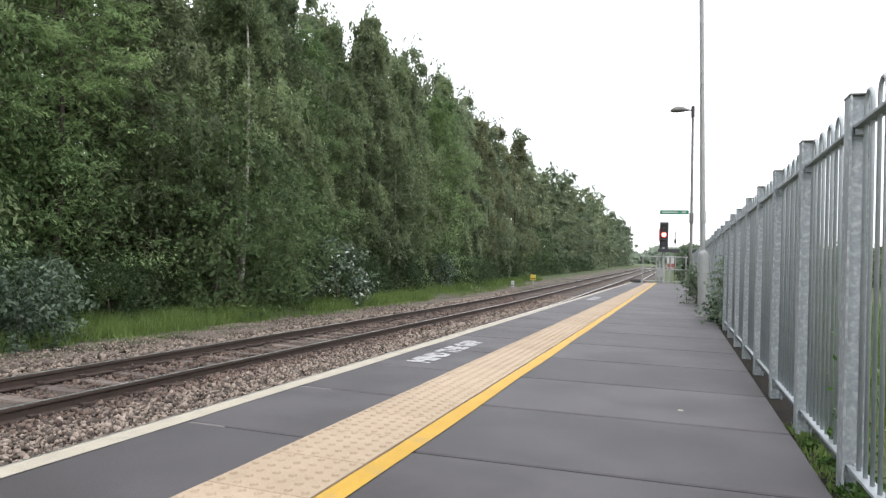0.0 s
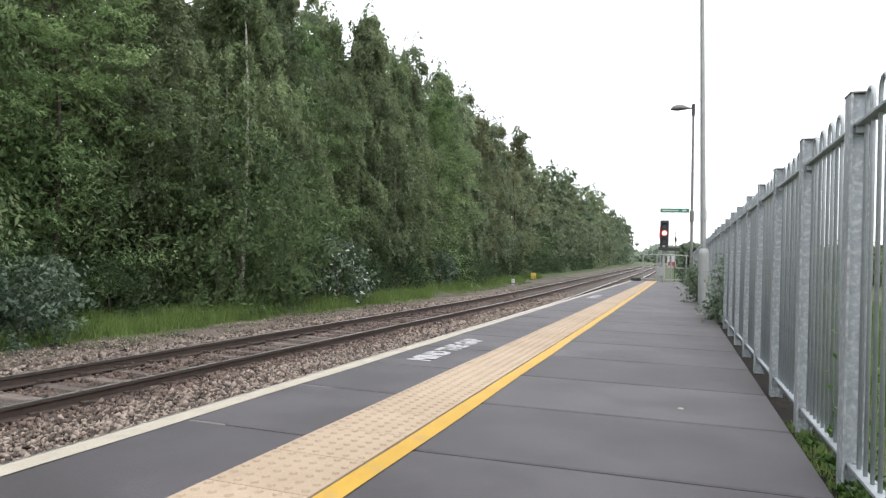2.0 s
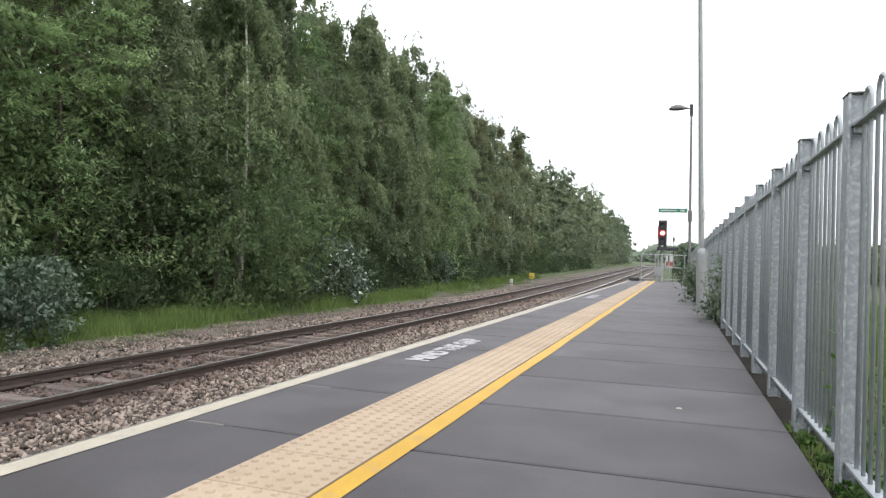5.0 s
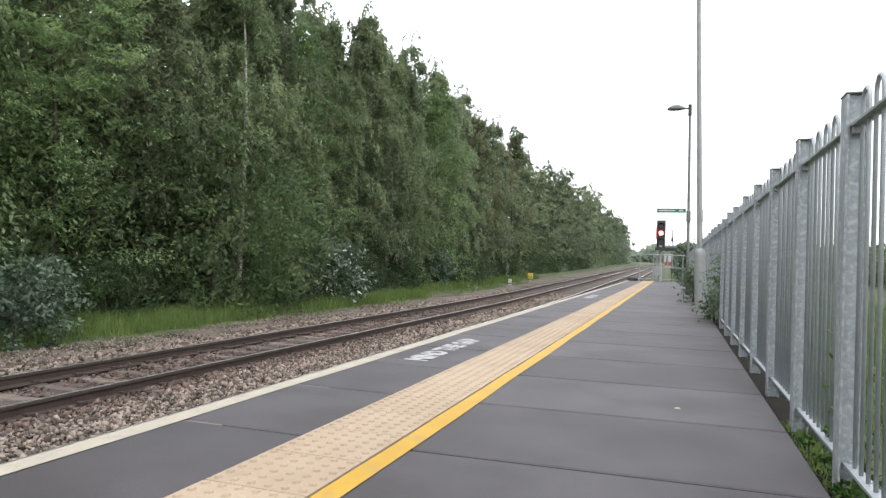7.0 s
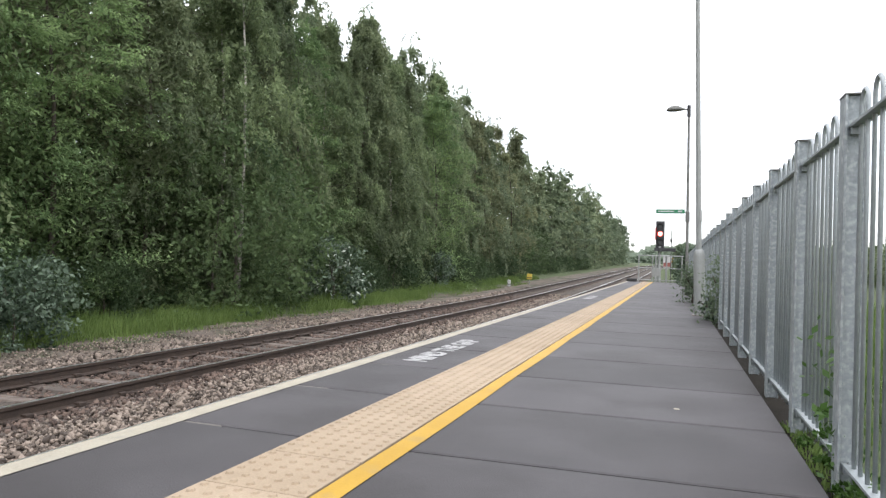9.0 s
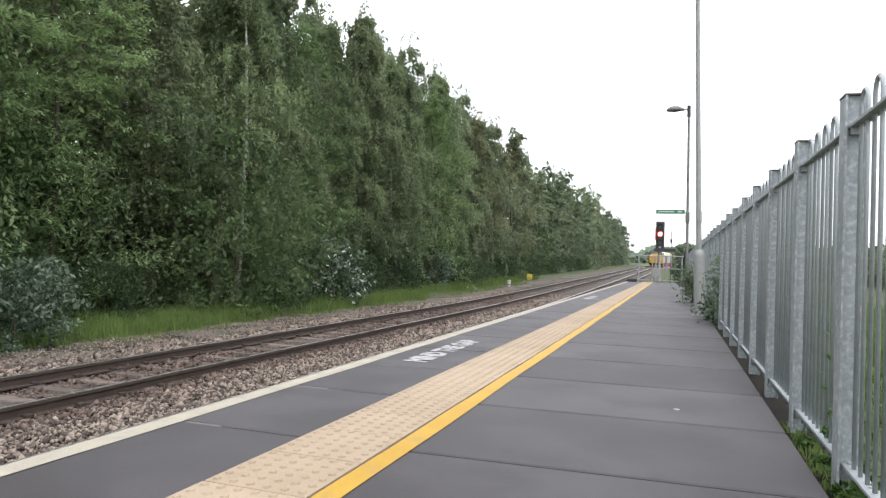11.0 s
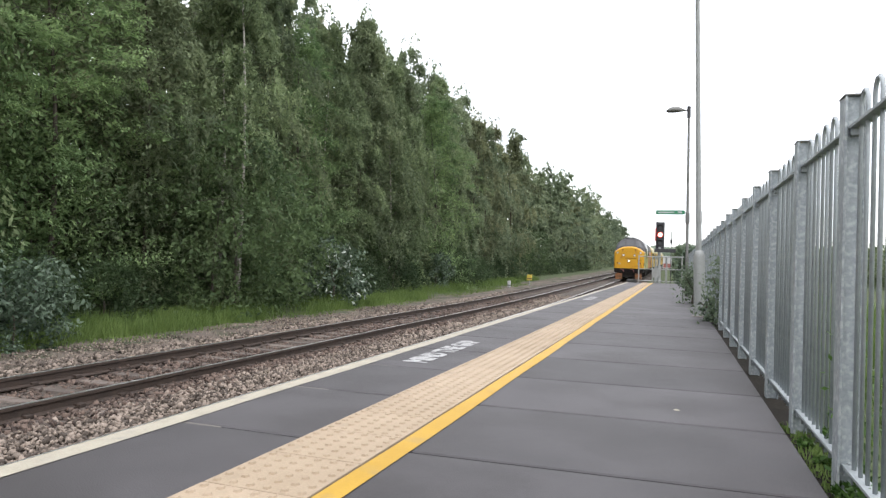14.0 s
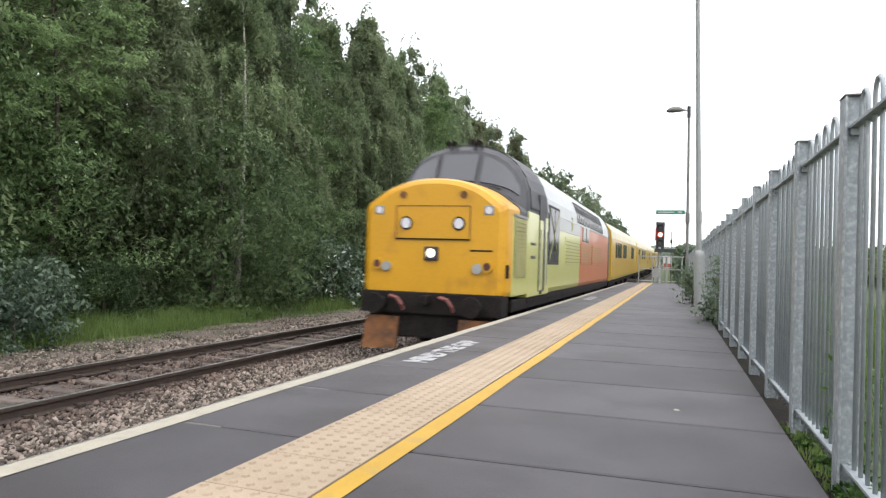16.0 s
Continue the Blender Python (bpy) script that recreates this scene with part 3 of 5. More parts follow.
def signal():
    s = thing("railway_signal", "railway colour-light signal showing red on a grey post", "signal", m=pose(-0.93, 43.0, 0))
    part("post", tube([(0, 0, GROUND_Z - 0.1), (0, 0, 2.1)], 0.085, 10), GALV_DULL, s)
    part("post_casing", box(-0.28, 0.12, 0.1, 0.4, GROUND_Z, 0.95, 0.02), GALV_DULL, s, "grey equipment case")
    part("platform_step", box(-0.3, 0.95, -0.22, 0.3, 1.78, 1.99, 0.01), BLACK_PAINT, s)
    part("head", box(-0.2, 0.24, 0.0, 0.28, 2.0, 3.62, 0.05), BLACK_PAINT, s, "black signal head")
    part("backboard", box(-0.24, 0.27, 0.29, 0.31, 1.95, 3.66, 0.01), BLACK_PAINT, s)
    part("side_plate", box(-0.27, -0.2, -0.03, 0.2, 2.5, 3.25, 0.01), RED_PAINT, s, "red painted plate")
    for z, mat, lab in ((3.3, GLASS, ""), (2.86, SIGNAL_RED, "lit red lens"), (2.35, GLASS, "")):
        lens = part("lens", disc(0.02, -0.02, z, 0.12, 0.03, 16), mat, s, lab)
        if mat is SIGNAL_RED:
            # added disc: red glare around the white-hot lens, made as a shape
            part("lens_rim", disc(0.02, -0.012, z, 0.172, 0.02, 16), SIGNAL_GLOW, lens, "glowing red halo around the lit lens")
        hood = loft([[(0.02 + 0.185 * math.cos(a), y, z + 0.185 * math.sin(a)) for a in (math.pi * (0.0 + 1.0 * k / 10) for k in range(11))] for y in (-0.3, 0.0)], closed=False)
        part("hood", hood, BLACK_PAINT, s)
    part("ladder_rail", tube([(0.68, 0.25, GROUND_Z), (0.68, 0.25, 3.1)], 0.02, 6), BLACK_PAINT, s)
    part("telephone_box", box(0.62, 0.74, 0.18, 0.32, 2.35, 2.6, 0.02), BLACK_PAINT, s)
    return s


def end_gate():
    g = thing("platform_end_barrier", "galvanised tubular barrier across the platform end", "barrier", m=pose(0, 37.6, 0))
    for x in (-1.86, -1.15, -0.98, -0.42, 0.35):
        part("post", tube([(x, 0, -0.3), (x, 0, 1.5 if x < -1.5 else 1.42)], 0.032, 8), GALV_DULL, g)
    for z in (0.1, 0.74, 1.42):
        part("rail", tube([(-1.86, 0, z), (0.45, 0, z)], 0.026, 8), GALV_DULL, g)
    part("notice", box(-1.15, -0.75, -0.03, -0.02, 0.3, 0.75, 0.004), GALV_DULL, g, "grey notice plate seen on the barrier")
    r = thing("rubber_ramp_block", "low black rubber block at the platform edge", "block", m=pose(0, 0, 0))
    part("block", box(-2.42, -1.9, 36.6, 37.1, 0.004, 0.17, 0.03), RUBBER, r)
    part("tread", box(-2.36, -1.96, 36.56, 36.62, 0.03, 0.12, 0.01), RUBBER, r)
    return g


def warning_board():
    s = thing("warning_board", "small white and red warning board on a post", "sign", m=pose(-0.65, 52.0, 0))
    part("post", tube([(0, 0, GROUND_Z), (0, 0, 1.5)], 0.04, 8), GALV_DULL, s)
    part("board", box(-0.2, 0.4, -0.06, -0.04, 0.8, 1.7, 0.01), SIGN_WHITE, s)
    part("red_panel", box(-0.16, 0.36, -0.066, -0.0605, 0.85, 1.15), SIGN_RED, s, "red warning panel")
    part("dark_figure_bar", box(-0.02, 0.08, -0.072, -0.0665, 1.1, 1.6), BLACK_PAINT, s)
    return s


def lineside_box(x, y, h, mat, label, w=0.18):
    s = thing("lineside_marker", label, "marker", "lineside markers", m=pose(x, y, GROUND_Z + rise(y)))
    part("post", tube([(0, 0, 0), (0, 0, h)], 0.05, 8), GALV_DULL, s)
    part("cap", box(-w, w, -0.1, 0.1, h - 0.02, h + 0.4, 0.03), mat, s)
    part("stripe", box(-w - 0.005, w + 0.005, -0.105, 0.105, h + 0.08, h + 0.13, 0.0), BLACK_PAINT, s)


lighting_mast()
platform_lamp()
hanging_sign()
signal()
end_gate()
warning_board()
lineside_box(-10.25, 49.0, 0.42, BOX_YELLOW, "yellow lineside marker box on a short post")
lineside_box(-10.35, 43.0, 0.14, SIGN_WHITE, "small white lineside marker in the grass", 0.09)


# ---------------------------------------------------------------- trees and plants
def leaf_quads(centres, size, r, droop=0.5, slim=0.55, along=None, flat=0.6):
    """Rhombic leaves at centres, with uneven size; along: the way of their twig, flat: how level they lie."""
    n = len(centres)
    ax = r.normal(size=(n, 3))
    if along is not None:
        ax = ax * 0.4 + along * np.array([1, 1, 0.45])
    ax[:, 2] -= droop
    ax /= np.linalg.norm(ax, axis=1, keepdims=True)
    up = r.normal(size=(n, 3)) * (1 - flat) + np.array([0, 0, flat])
    side = np.cross(ax, up)
    side /= np.linalg.norm(side, axis=1, keepdims=True) + 1e-9
    s = (size * r.uniform(0.6, 1.35, n))[:, None]
    return np.stack([centres - ax * s * 0.6, centres + side * s * slim * 0.5, centres + ax * s * 0.6, centres - side * s * slim * 0.5], 1)


def limb_mesh(name, height, r, mat, limbs=14, lean=0.4, base_r=0.09, low=0.12):
    bm = bmesh.new()
    pts = [Vector((lean * (k / 8) ** 1.6 * math.sin(k * 0.5 + 1), lean * (k / 8) ** 1.4 * math.cos(k * 0.4), height * k / 8)) for k in range(9)]
    tube(pts, [base_r * (1 - 0.93 * (k / 8)) for k in range(9)], 7, bm)
    trunk = bpy.data.meshes.new(name)
    bm.to_mesh(trunk)
    bm.free()
    trunk.materials.append(mat)
    trunk.shade_smooth()
    bm = bmesh.new()
    for i in range(limbs):
        u = low + (0.92 - low) * (i + r.uniform(0, 0.8)) / limbs
        k = u * 8
        p = pts[int(k)].lerp(pts[min(int(k) + 1, 8)], k % 1)
        a = r.uniform(0, 2 * math.pi)
        reach = height * 0.24 * (1.1 - u * 0.75) * r.uniform(0.7, 1.2)
        d = Vector((math.cos(a), math.sin(a), 0))
        mid = p + d * reach * 0.5 + Vector((0, 0, reach * 0.45))
        end = p + d * reach + Vector((0, 0, reach * 0.5))
        tube([p, mid, end], [base_r * 0.28 * (1.05 - u), base_r * 0.14 * (1.05 - u), 0.006], 5, bm)
    boughs = bpy.data.meshes.new("branching")
    bm.to_mesh(boughs)
    bm.free()
    boughs.materials.append(BARK)
    return trunk, boughs


def crown_points(height, radius, sprays, per, r, low=0.1, hang=1.0, power=0.8):
    """Leaf places along drooping sprays that grow outwards from the trunk's axis; returns them with the way of each twig."""
    out, ways = [], []
    boughs = max(14, sprays // 10)
    for b in range(boughs):
        u = low + (0.98 - low) * ((b + r.uniform(0, 1)) / boughs) ** power
        v = (u - low) / (1 - low)
        belly = radius * (0.5 + 0.5 * math.sin(math.pi * min(1.0, v * 0.8 + 0.15))) * (1.0 - 0.74 * max(0, v - 0.5) / 0.5)
        a0 = b * 2.4 + r.uniform(-0.5, 0.5)
        out_way = np.array([math.cos(a0), math.sin(a0), 0.0])
        centre = out_way * belly * r.uniform(0.35, 0.85) + np.array([0, 0, height * u])
        big = r.uniform(0.7, 1.25) * (1.1 - 0.5 * v) * radius / 2.9
        for _ in range(sprays // boughs):
            a = r.uniform(0, 2 * math.pi)
            d = np.array([math.cos(a), math.sin(a), 0.0]) + out_way * 0.7
            d /= np.linalg.norm(d)
            length = r.uniform(0.55, 1.1) * big
            start = centre + r.normal(size=3) * np.array([0.3, 0.3, 0.26]) * big
            t = r.uniform(0, 1, (per, 1)) ** 0.8
            drop = hang * length * r.uniform(0.25, 0.8)
            rise = r.uniform(0.0, 0.45) * length
            side = np.array([-d[1], d[0], 0])
            width = length * r.uniform(0.2, 0.38)
            p = start + d * length * t + np.array([0, 0, 1.0]) * (rise * t - drop * t * t) + side * r.normal(size=(per, 1)) * width * (1.15 - 0.8 * t)
            p = p + r.normal(size=(per, 3)) * np.array([0.05, 0.05, 0.07]) * length
            out.append(p)
            ways.append(np.broadcast_to(d, (per, 3)) + np.array([0, 0, 1.0]) * (rise - 2 * drop * t) / length)
    # thin leaders at the top break the outline
    for _ in range(max(8, sprays // 16)):
        a, u = r.uniform(0, 2 * math.pi), r.uniform(0.88, 1.05)
        reach = radius * 0.5 * r.uniform(0.1, 1) * (1.15 - u) / 0.27
        start = np.array([reach * math.cos(a), reach * math.sin(a), height * u])
        t = r.uniform(0, 1, (per // 2, 1))
        way = np.array([math.cos(a) * 0.45, math.sin(a) * 0.45, -0.8]) * r.uniform(0.5, 1.2)
        out.append(start + way * t + r.normal(size=(per // 2, 3)) * 0.06)
        ways.append(np.broadcast_to(way, (per // 2, 3)))
    return np.concatenate(out), np.concatenate(ways)


def curtain_points(height, radius, sprays, per, r, low=0.06, hang=1.0):
    """Leaf places on strands that hang from arching boughs, as on a weeping birch."""
    out, ways = [], []
    boughs = max(16, sprays // 15)
    for b in range(boughs):
        u = low + (0.99 - low) * ((b + r.uniform(0, 1)) / boughs) ** 0.85
        v = (u - low) / (1 - low)
        belly = radius * (0.55 + 0.45 * math.sin(math.pi * min(1.0, v * 0.8 + 0.15))) * (1.0 - 0.74 * max(0, v - 0.5) / 0.5)
        a0 = b * 2.4 + r.uniform(-0.6, 0.6)
        d = np.array([math.cos(a0), math.sin(a0), 0.0])
        side = np.array([-d[1], d[0], 0.0])
        reach = max(0.25, belly * r.uniform(0.65, 1.12))
        rise, sag = reach * r.uniform(0.3, 0.75), reach * r.uniform(0.5, 1.0)
        spread = 0.16 + 0.15 * reach
        for _ in range(sprays // boughs):
            q = r.uniform(0.15, 1) ** 0.65
            start = d * reach * q + np.array([0, 0, height * u + rise * q - sag * q * q]) + side * r.normal() * spread
            length = hang * r.uniform(0.3, 1.0) * (0.45 + 0.5 * reach / radius)
            t = r.uniform(0, 1, (per, 1)) ** 0.9
            drift = d * r.uniform(0.05, 0.4) + side * r.normal() * 0.15
            p = start + (drift * t - np.array([0, 0, 1.0]) * t) * length + r.normal(size=(per, 3)) * np.array([0.075, 0.075, 0.06]) * (1.2 - 0.5 * t)
            out.append(p)
            ways.append(np.broadcast_to(drift * 1.6 - np.array([0, 0, 1.0]), (per, 3)) + r.normal(size=(per, 3)) * 0.35)
    # whippy leaders at the top
    for _ in range(max(6, sprays // 30)):
        a, u = r.uniform(0, 2 * math.pi), r.uniform(0.9, 1.06)
        way = np.array([math.cos(a) * 0.5, math.sin(a) * 0.5, -0.75]) * r.uniform(0.4, 1.0)
        t = r.uniform(0, 1, (per // 2, 1))
        out.append(np.array([0.25 * math.cos(a), 0.25 * math.sin(a), height * u]) + way * t + r.normal(size=(per // 2, 3)) * 0.05)
        ways.append(np.broadcast_to(way, (per // 2, 3)))
    return np.concatenate(out), np.concatenate(ways)


def make_tree(seed, height, radius, sprays, per, size, leaf, bark, name, label, droop=0.2, hang=1.0, low=0.04, limbs=14, flat=0.75, slim=0.38, weeping=False):
    r = np.random.default_rng(seed)
    t = thing(name, label, "tree", "trees along the line")
    trunk, boughs = limb_mesh("trunk", height * 0.97, r, bark, limbs, low=max(low, 0.12))
    mesh_part("trunk", trunk, None, t)
    tagged(mesh_part("branching", boughs, None, t), kind="stuff")
    pts, ways = curtain_points(height, radius, sprays, per, r, low, hang) if weeping else crown_points(height, radius, sprays, per, r, low, hang)
    quads = leaf_quads(pts, size, r, droop, slim, ways, flat)
    # leaves close to the stem fill the heart of the crown
    n = max(300, sprays * (11 if size < 0.15 else 3))
    u = r.uniform(low, 0.93, n)
    core = radius * 0.55 * np.sqrt(r.uniform(0, 1, n)) * (1.0 - 0.8 * np.maximum(0, u - 0.45) / 0.55)
    a = r.uniform(0, 2 * math.pi, n)
    heart = np.stack([core * np.cos(a), core * np.sin(a), u * height], 1)
    mesh_part("inner_foliage", quads_mesh("inner_foliage", leaf_quads(heart, max(0.15, size * 1.3), r, 0.3, 0.45, None, 0.5), leaf), None, t)
    up = pts[:, 2] > height * 0.5
    mesh_part("upper_crown", quads_mesh("upper_crown", quads[up], leaf), None, t)
    mesh_part("lower_crown", quads_mesh("lower_crown", quads[~up], leaf), None, t)
    return t


def make_bush(seed, height, radius, clumps, per, size, leaf, name, label, droop=0.2, limbs=9, upturned=0.0):
    r = np.random.default_rng(seed)
    b = thing(name, label, "bush", "bushes along the line")
    stem, twigs = limb_mesh("stem", height * 0.8, r, BARK if limbs else LEAF_WEED, limbs, 0.2 if limbs else 0.03, 0.05 if limbs else 0.006, 0.05)
    mesh_part("stem", stem, None, b)
    if limbs:
        tagged(mesh_part("twigs", twigs, None, b), kind="stuff")
    out = []
    for _ in range(clumps):
        a, u, q = r.uniform(0, 2 * math.pi), r.uniform(0.02, 1), r.uniform(0.3, 1) ** 0.5
        belly = radius * math.sqrt(max(0.05, 1 - (abs(u - 0.35) / 0.68) ** 2)) * r.uniform(0.8, 1.15)
        p = r.normal(size=(per, 3)) * r.uniform(0.1, 0.24) * (0.5 + height / 5) * min(1.0, height / 0.8) * (1.0 if limbs else 0.6)
        out.append(p + np.array([belly * q * math.cos(a), belly * q * math.sin(a), height * u]))
    pts = np.concatenate(out)
    pts[:, 2] = np.maximum(pts[:, 2], 0.02)
    quads = leaf_quads(pts, size, r, droop, 0.6)
    if upturned:
        pale = r.uniform(0, 1, len(quads)) < upturned
        mesh_part("upturned_leaves", quads_mesh("upturned_leaves", quads[pale], LEAF_PALE), None, b, "pale upturned leaf undersides")
        quads = quads[~pale]
    mesh_part("foliage", quads_mesh("foliage", quads, leaf), None, b)
    return b


TREE_KINDS = [
    make_tree(11, 13.4, 3.0, 640, 38, 0.135, LEAF_BIRCH, BIRCH_BARK, "birch_tree", "tall birch tree with drooping green foliage", 0.25, 1.7, flat=0.55, slim=0.5, weeping=True),
    make_tree(12, 12.2, 3.1, 500, 54, 0.112, LEAF_BRIGHT, BARK, "ash_tree", "bushy tree with fresh green foliage", 0.1, 0.8, flat=0.85),
    make_tree(13, 13.8, 2.9, 640, 38, 0.135, LEAF_OLIVE, BARK, "birch_tree", "birch tree with dull olive foliage", 0.25, 1.9, flat=0.55, slim=0.5, weeping=True),
    make_tree(15, 13.6, 1.5, 170, 30, 0.12, LEAF_BIRCH, BIRCH_BARK, "birch_tree", "slender birch with a bare white trunk at the wood's edge", 0.25, 1.3, low=0.66, limbs=8, flat=0.55, slim=0.5, weeping=True),
    make_tree(14, 11.4, 3.2, 500, 54, 0.112, LEAF_BRIGHT, BARK, "alder_tree", "dense dark green alder tree", 0.1, 0.7, flat=0.85),
]
MID_KINDS = [
    make_tree(16, 13.4, 2.9, 380, 30, 0.165, LEAF_MID, BARK, "birch_tree", "birch tree in the second row of the wood", 0.25, 1.9, flat=0.6, slim=0.5, weeping=True),
    make_tree(17, 13.0, 3.0, 380, 30, 0.17, LEAF_WARM, BARK, "birch_tree", "olive green birch in the second row of the wood", 0.25, 1.7, flat=0.6, slim=0.5, weeping=True),
]
FAR_KINDS = [
    make_tree(21, 13.5, 3.0, 160, 18, 0.38, LEAF_MID, BARK, "birch_tree", "birch tree in the row further along the line", 0.3, 1.5, 0.02, 8),
    make_tree(22, 12.5, 3.3, 160, 18, 0.38, LEAF_WARM, BARK, "alder_tree", "olive green tree further along the line", 0.1, 0.9, 0.02, 8),
    # farthest kind: haze comes from its paler leaf colour
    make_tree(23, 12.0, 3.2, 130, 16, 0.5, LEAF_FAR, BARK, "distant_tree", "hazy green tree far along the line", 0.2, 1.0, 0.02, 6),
]
BACK_KIND = make_tree(25, 13.5, 3.3, 120, 18, 0.5, LEAF_BIRCH, BARK, "birch_tree", "dark green tree deep in the wood", 0.3, 1.2, 0.0, 6)
BUSH_KINDS = [
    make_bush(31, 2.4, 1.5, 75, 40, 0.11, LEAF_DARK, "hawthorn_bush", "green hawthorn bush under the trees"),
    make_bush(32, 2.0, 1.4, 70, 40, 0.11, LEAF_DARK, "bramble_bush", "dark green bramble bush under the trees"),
    make_bush(33, 2.4, 1.25, 58, 30, 0.15, LEAF_SILVER, "sallow_bush", "grey-green sallow bush in the grass"),
    make_bush(35, 2.4, 1.25, 58, 30, 0.15, LEAF_SILVER, "sallow_bush", "sallow bush showing pale upturned leaves in the grass", upturned=0.1),
    make_bush(34, 4.4, 2.0, 100, 46, 0.12, LEAF_HAZEL, "hazel_bush", "tall green hazel thicket under the trees"),
]
SWAYING, GUSTED = [], []


def place(kind, x, y, z, turn, scale):
    kind.scale = (scale * random.uniform(0.92, 1.08), scale * random.uniform(0.92, 1.08), scale)
    ob = copy_thing(kind, pose(x, y, z + rise(y), 0, 0, turn))
    return ob


def wood():
    random.seed(5)
    # front row, tall and close together
    y = 4.0
    i = 0
    while y < 62:
        kind = TREE_KINDS[((1, 0, 1, 4, 2) if y < 17 else (0, 2, 1, 0, 2))[i % 5]] if y < 42 else MID_KINDS[i % 2]
        ob = place(kind, -14.6 + random.uniform(-0.8, 0.6), y, -0.95, random.uniform(0, 360), random.uniform(0.86, 1.02) * (1.0 if y < 20 else 1.05 if y < 30 else 1.07))
        SWAYING.append((ob, 0.55))
        y += random.uniform(2.5, 3.4)
        i += 1
    SWAYING.append((place(TREE_KINDS[3], -13.05, 17.7, -0.95, 40, 1.0), 0.4))
    for x, y, k in ((-12.9, 16.3, 0.95), (-12.6, 16.9, 1.25), (-13.2, 19.2, 1.05)):
        place(BUSH_KINDS[4], x, y, -0.95, random.uniform(0, 360), k)
    for x, y, k in ((-16.6, 33.5, 1.12), (-16.9, 36.0, 1.1), (-17.2, 41.0, 1.2), (-16.9, 45.0, 1.16), (-16.8, 51.0, 1.14), (-18.4, 29.2, 1.16)):
        SWAYING.append((place(MID_KINDS[0], x, y, -0.8, random.uniform(0, 360), k), 0.5))
    y = 6.0
    while y < 60:
        ob = place(MID_KINDS[random.choice((0, 1))], -18.0 + random.uniform(-1, 1), y, -0.6, random.uniform(0, 360), random.uniform(1.02, 1.14) * (1.0 if y < 36 else 0.99))
        SWAYING.append((ob, 0.5))
        y += random.uniform(3.4, 4.6)
    y = -6.0
    while y < 70:
        place(BACK_KIND, -21.0 + random.uniform(-1, 1), y, -0.5, random.uniform(0, 360), random.uniform(1.0, 1.12))
        place(BACK_KIND, -24.0 + random.uniform(-1, 1), y + 1.5, -0.5, random.uniform(0, 360), random.uniform(1.0, 1.12))
        y += random.uniform(2.6, 3.4)
    deep = random.Random(9)
    for k in range(22):
        place(BACK_KIND, -27.0 + deep.uniform(-1.2, 1.2), -8 + 2.4 * k, -0.5, deep.uniform(0, 360), deep.uniform(0.98, 1.1))
    # further along the line
    y = 62.0
    while y < 215:
        for x, s in ((-15.2, 0.97), (-19.0, 1.08)):
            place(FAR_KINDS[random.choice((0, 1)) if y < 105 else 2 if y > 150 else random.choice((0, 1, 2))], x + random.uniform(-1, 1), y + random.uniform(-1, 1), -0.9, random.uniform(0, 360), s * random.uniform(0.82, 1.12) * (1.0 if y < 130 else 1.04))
        y += random.uniform(3.2, 4.4) * (1 if y < 140 else 1.4)
    # bushes at the foot of the trees
    y = 5.0
    while y < 110:
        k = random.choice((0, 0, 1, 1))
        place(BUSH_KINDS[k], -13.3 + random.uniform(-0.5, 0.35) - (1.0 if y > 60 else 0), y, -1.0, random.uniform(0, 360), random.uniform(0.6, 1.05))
        y += random.uniform(1.5, 2.3) * (1 if y < 50 else 1.6)
    # thicket under and behind the front row
    y = -2.0
    while y < 75:
        place(BUSH_KINDS[4], -15.8 + random.uniform(-0.8, 0.8), y, -0.9, random.uniform(0, 360), random.uniform(0.85, 1.25))
        place(BUSH_KINDS[4], -19.5 + random.uniform(-0.8, 0.8), y + 1.2, -0.7, random.uniform(0, 360), random.uniform(1.0, 1.4))
        y += random.uniform(2.4, 3.2)
    for x, y, s, k in ((-11.15, 8.7, 0.6, 2), (-11.9, 9.7, 0.68, 2), (-12.0, 8.2, 0.7, 2), (-12.0, 22.0, 1.0, 3), (-13.2, 21.9, 0.55, 3), (-13.0, 36.0, 0.9, 2)):
        ob = place(BUSH_KINDS[k], x, y, -1.02, random.uniform(0, 360), s)
        SWAYING.append((ob, 0.5))
    for kind in TREE_KINDS + MID_KINDS + FAR_KINDS + BUSH_KINDS + [BACK_KIND]:
        for o in (*kind.children_recursive, kind):
            bpy.data.objects.remove(o)


wood()


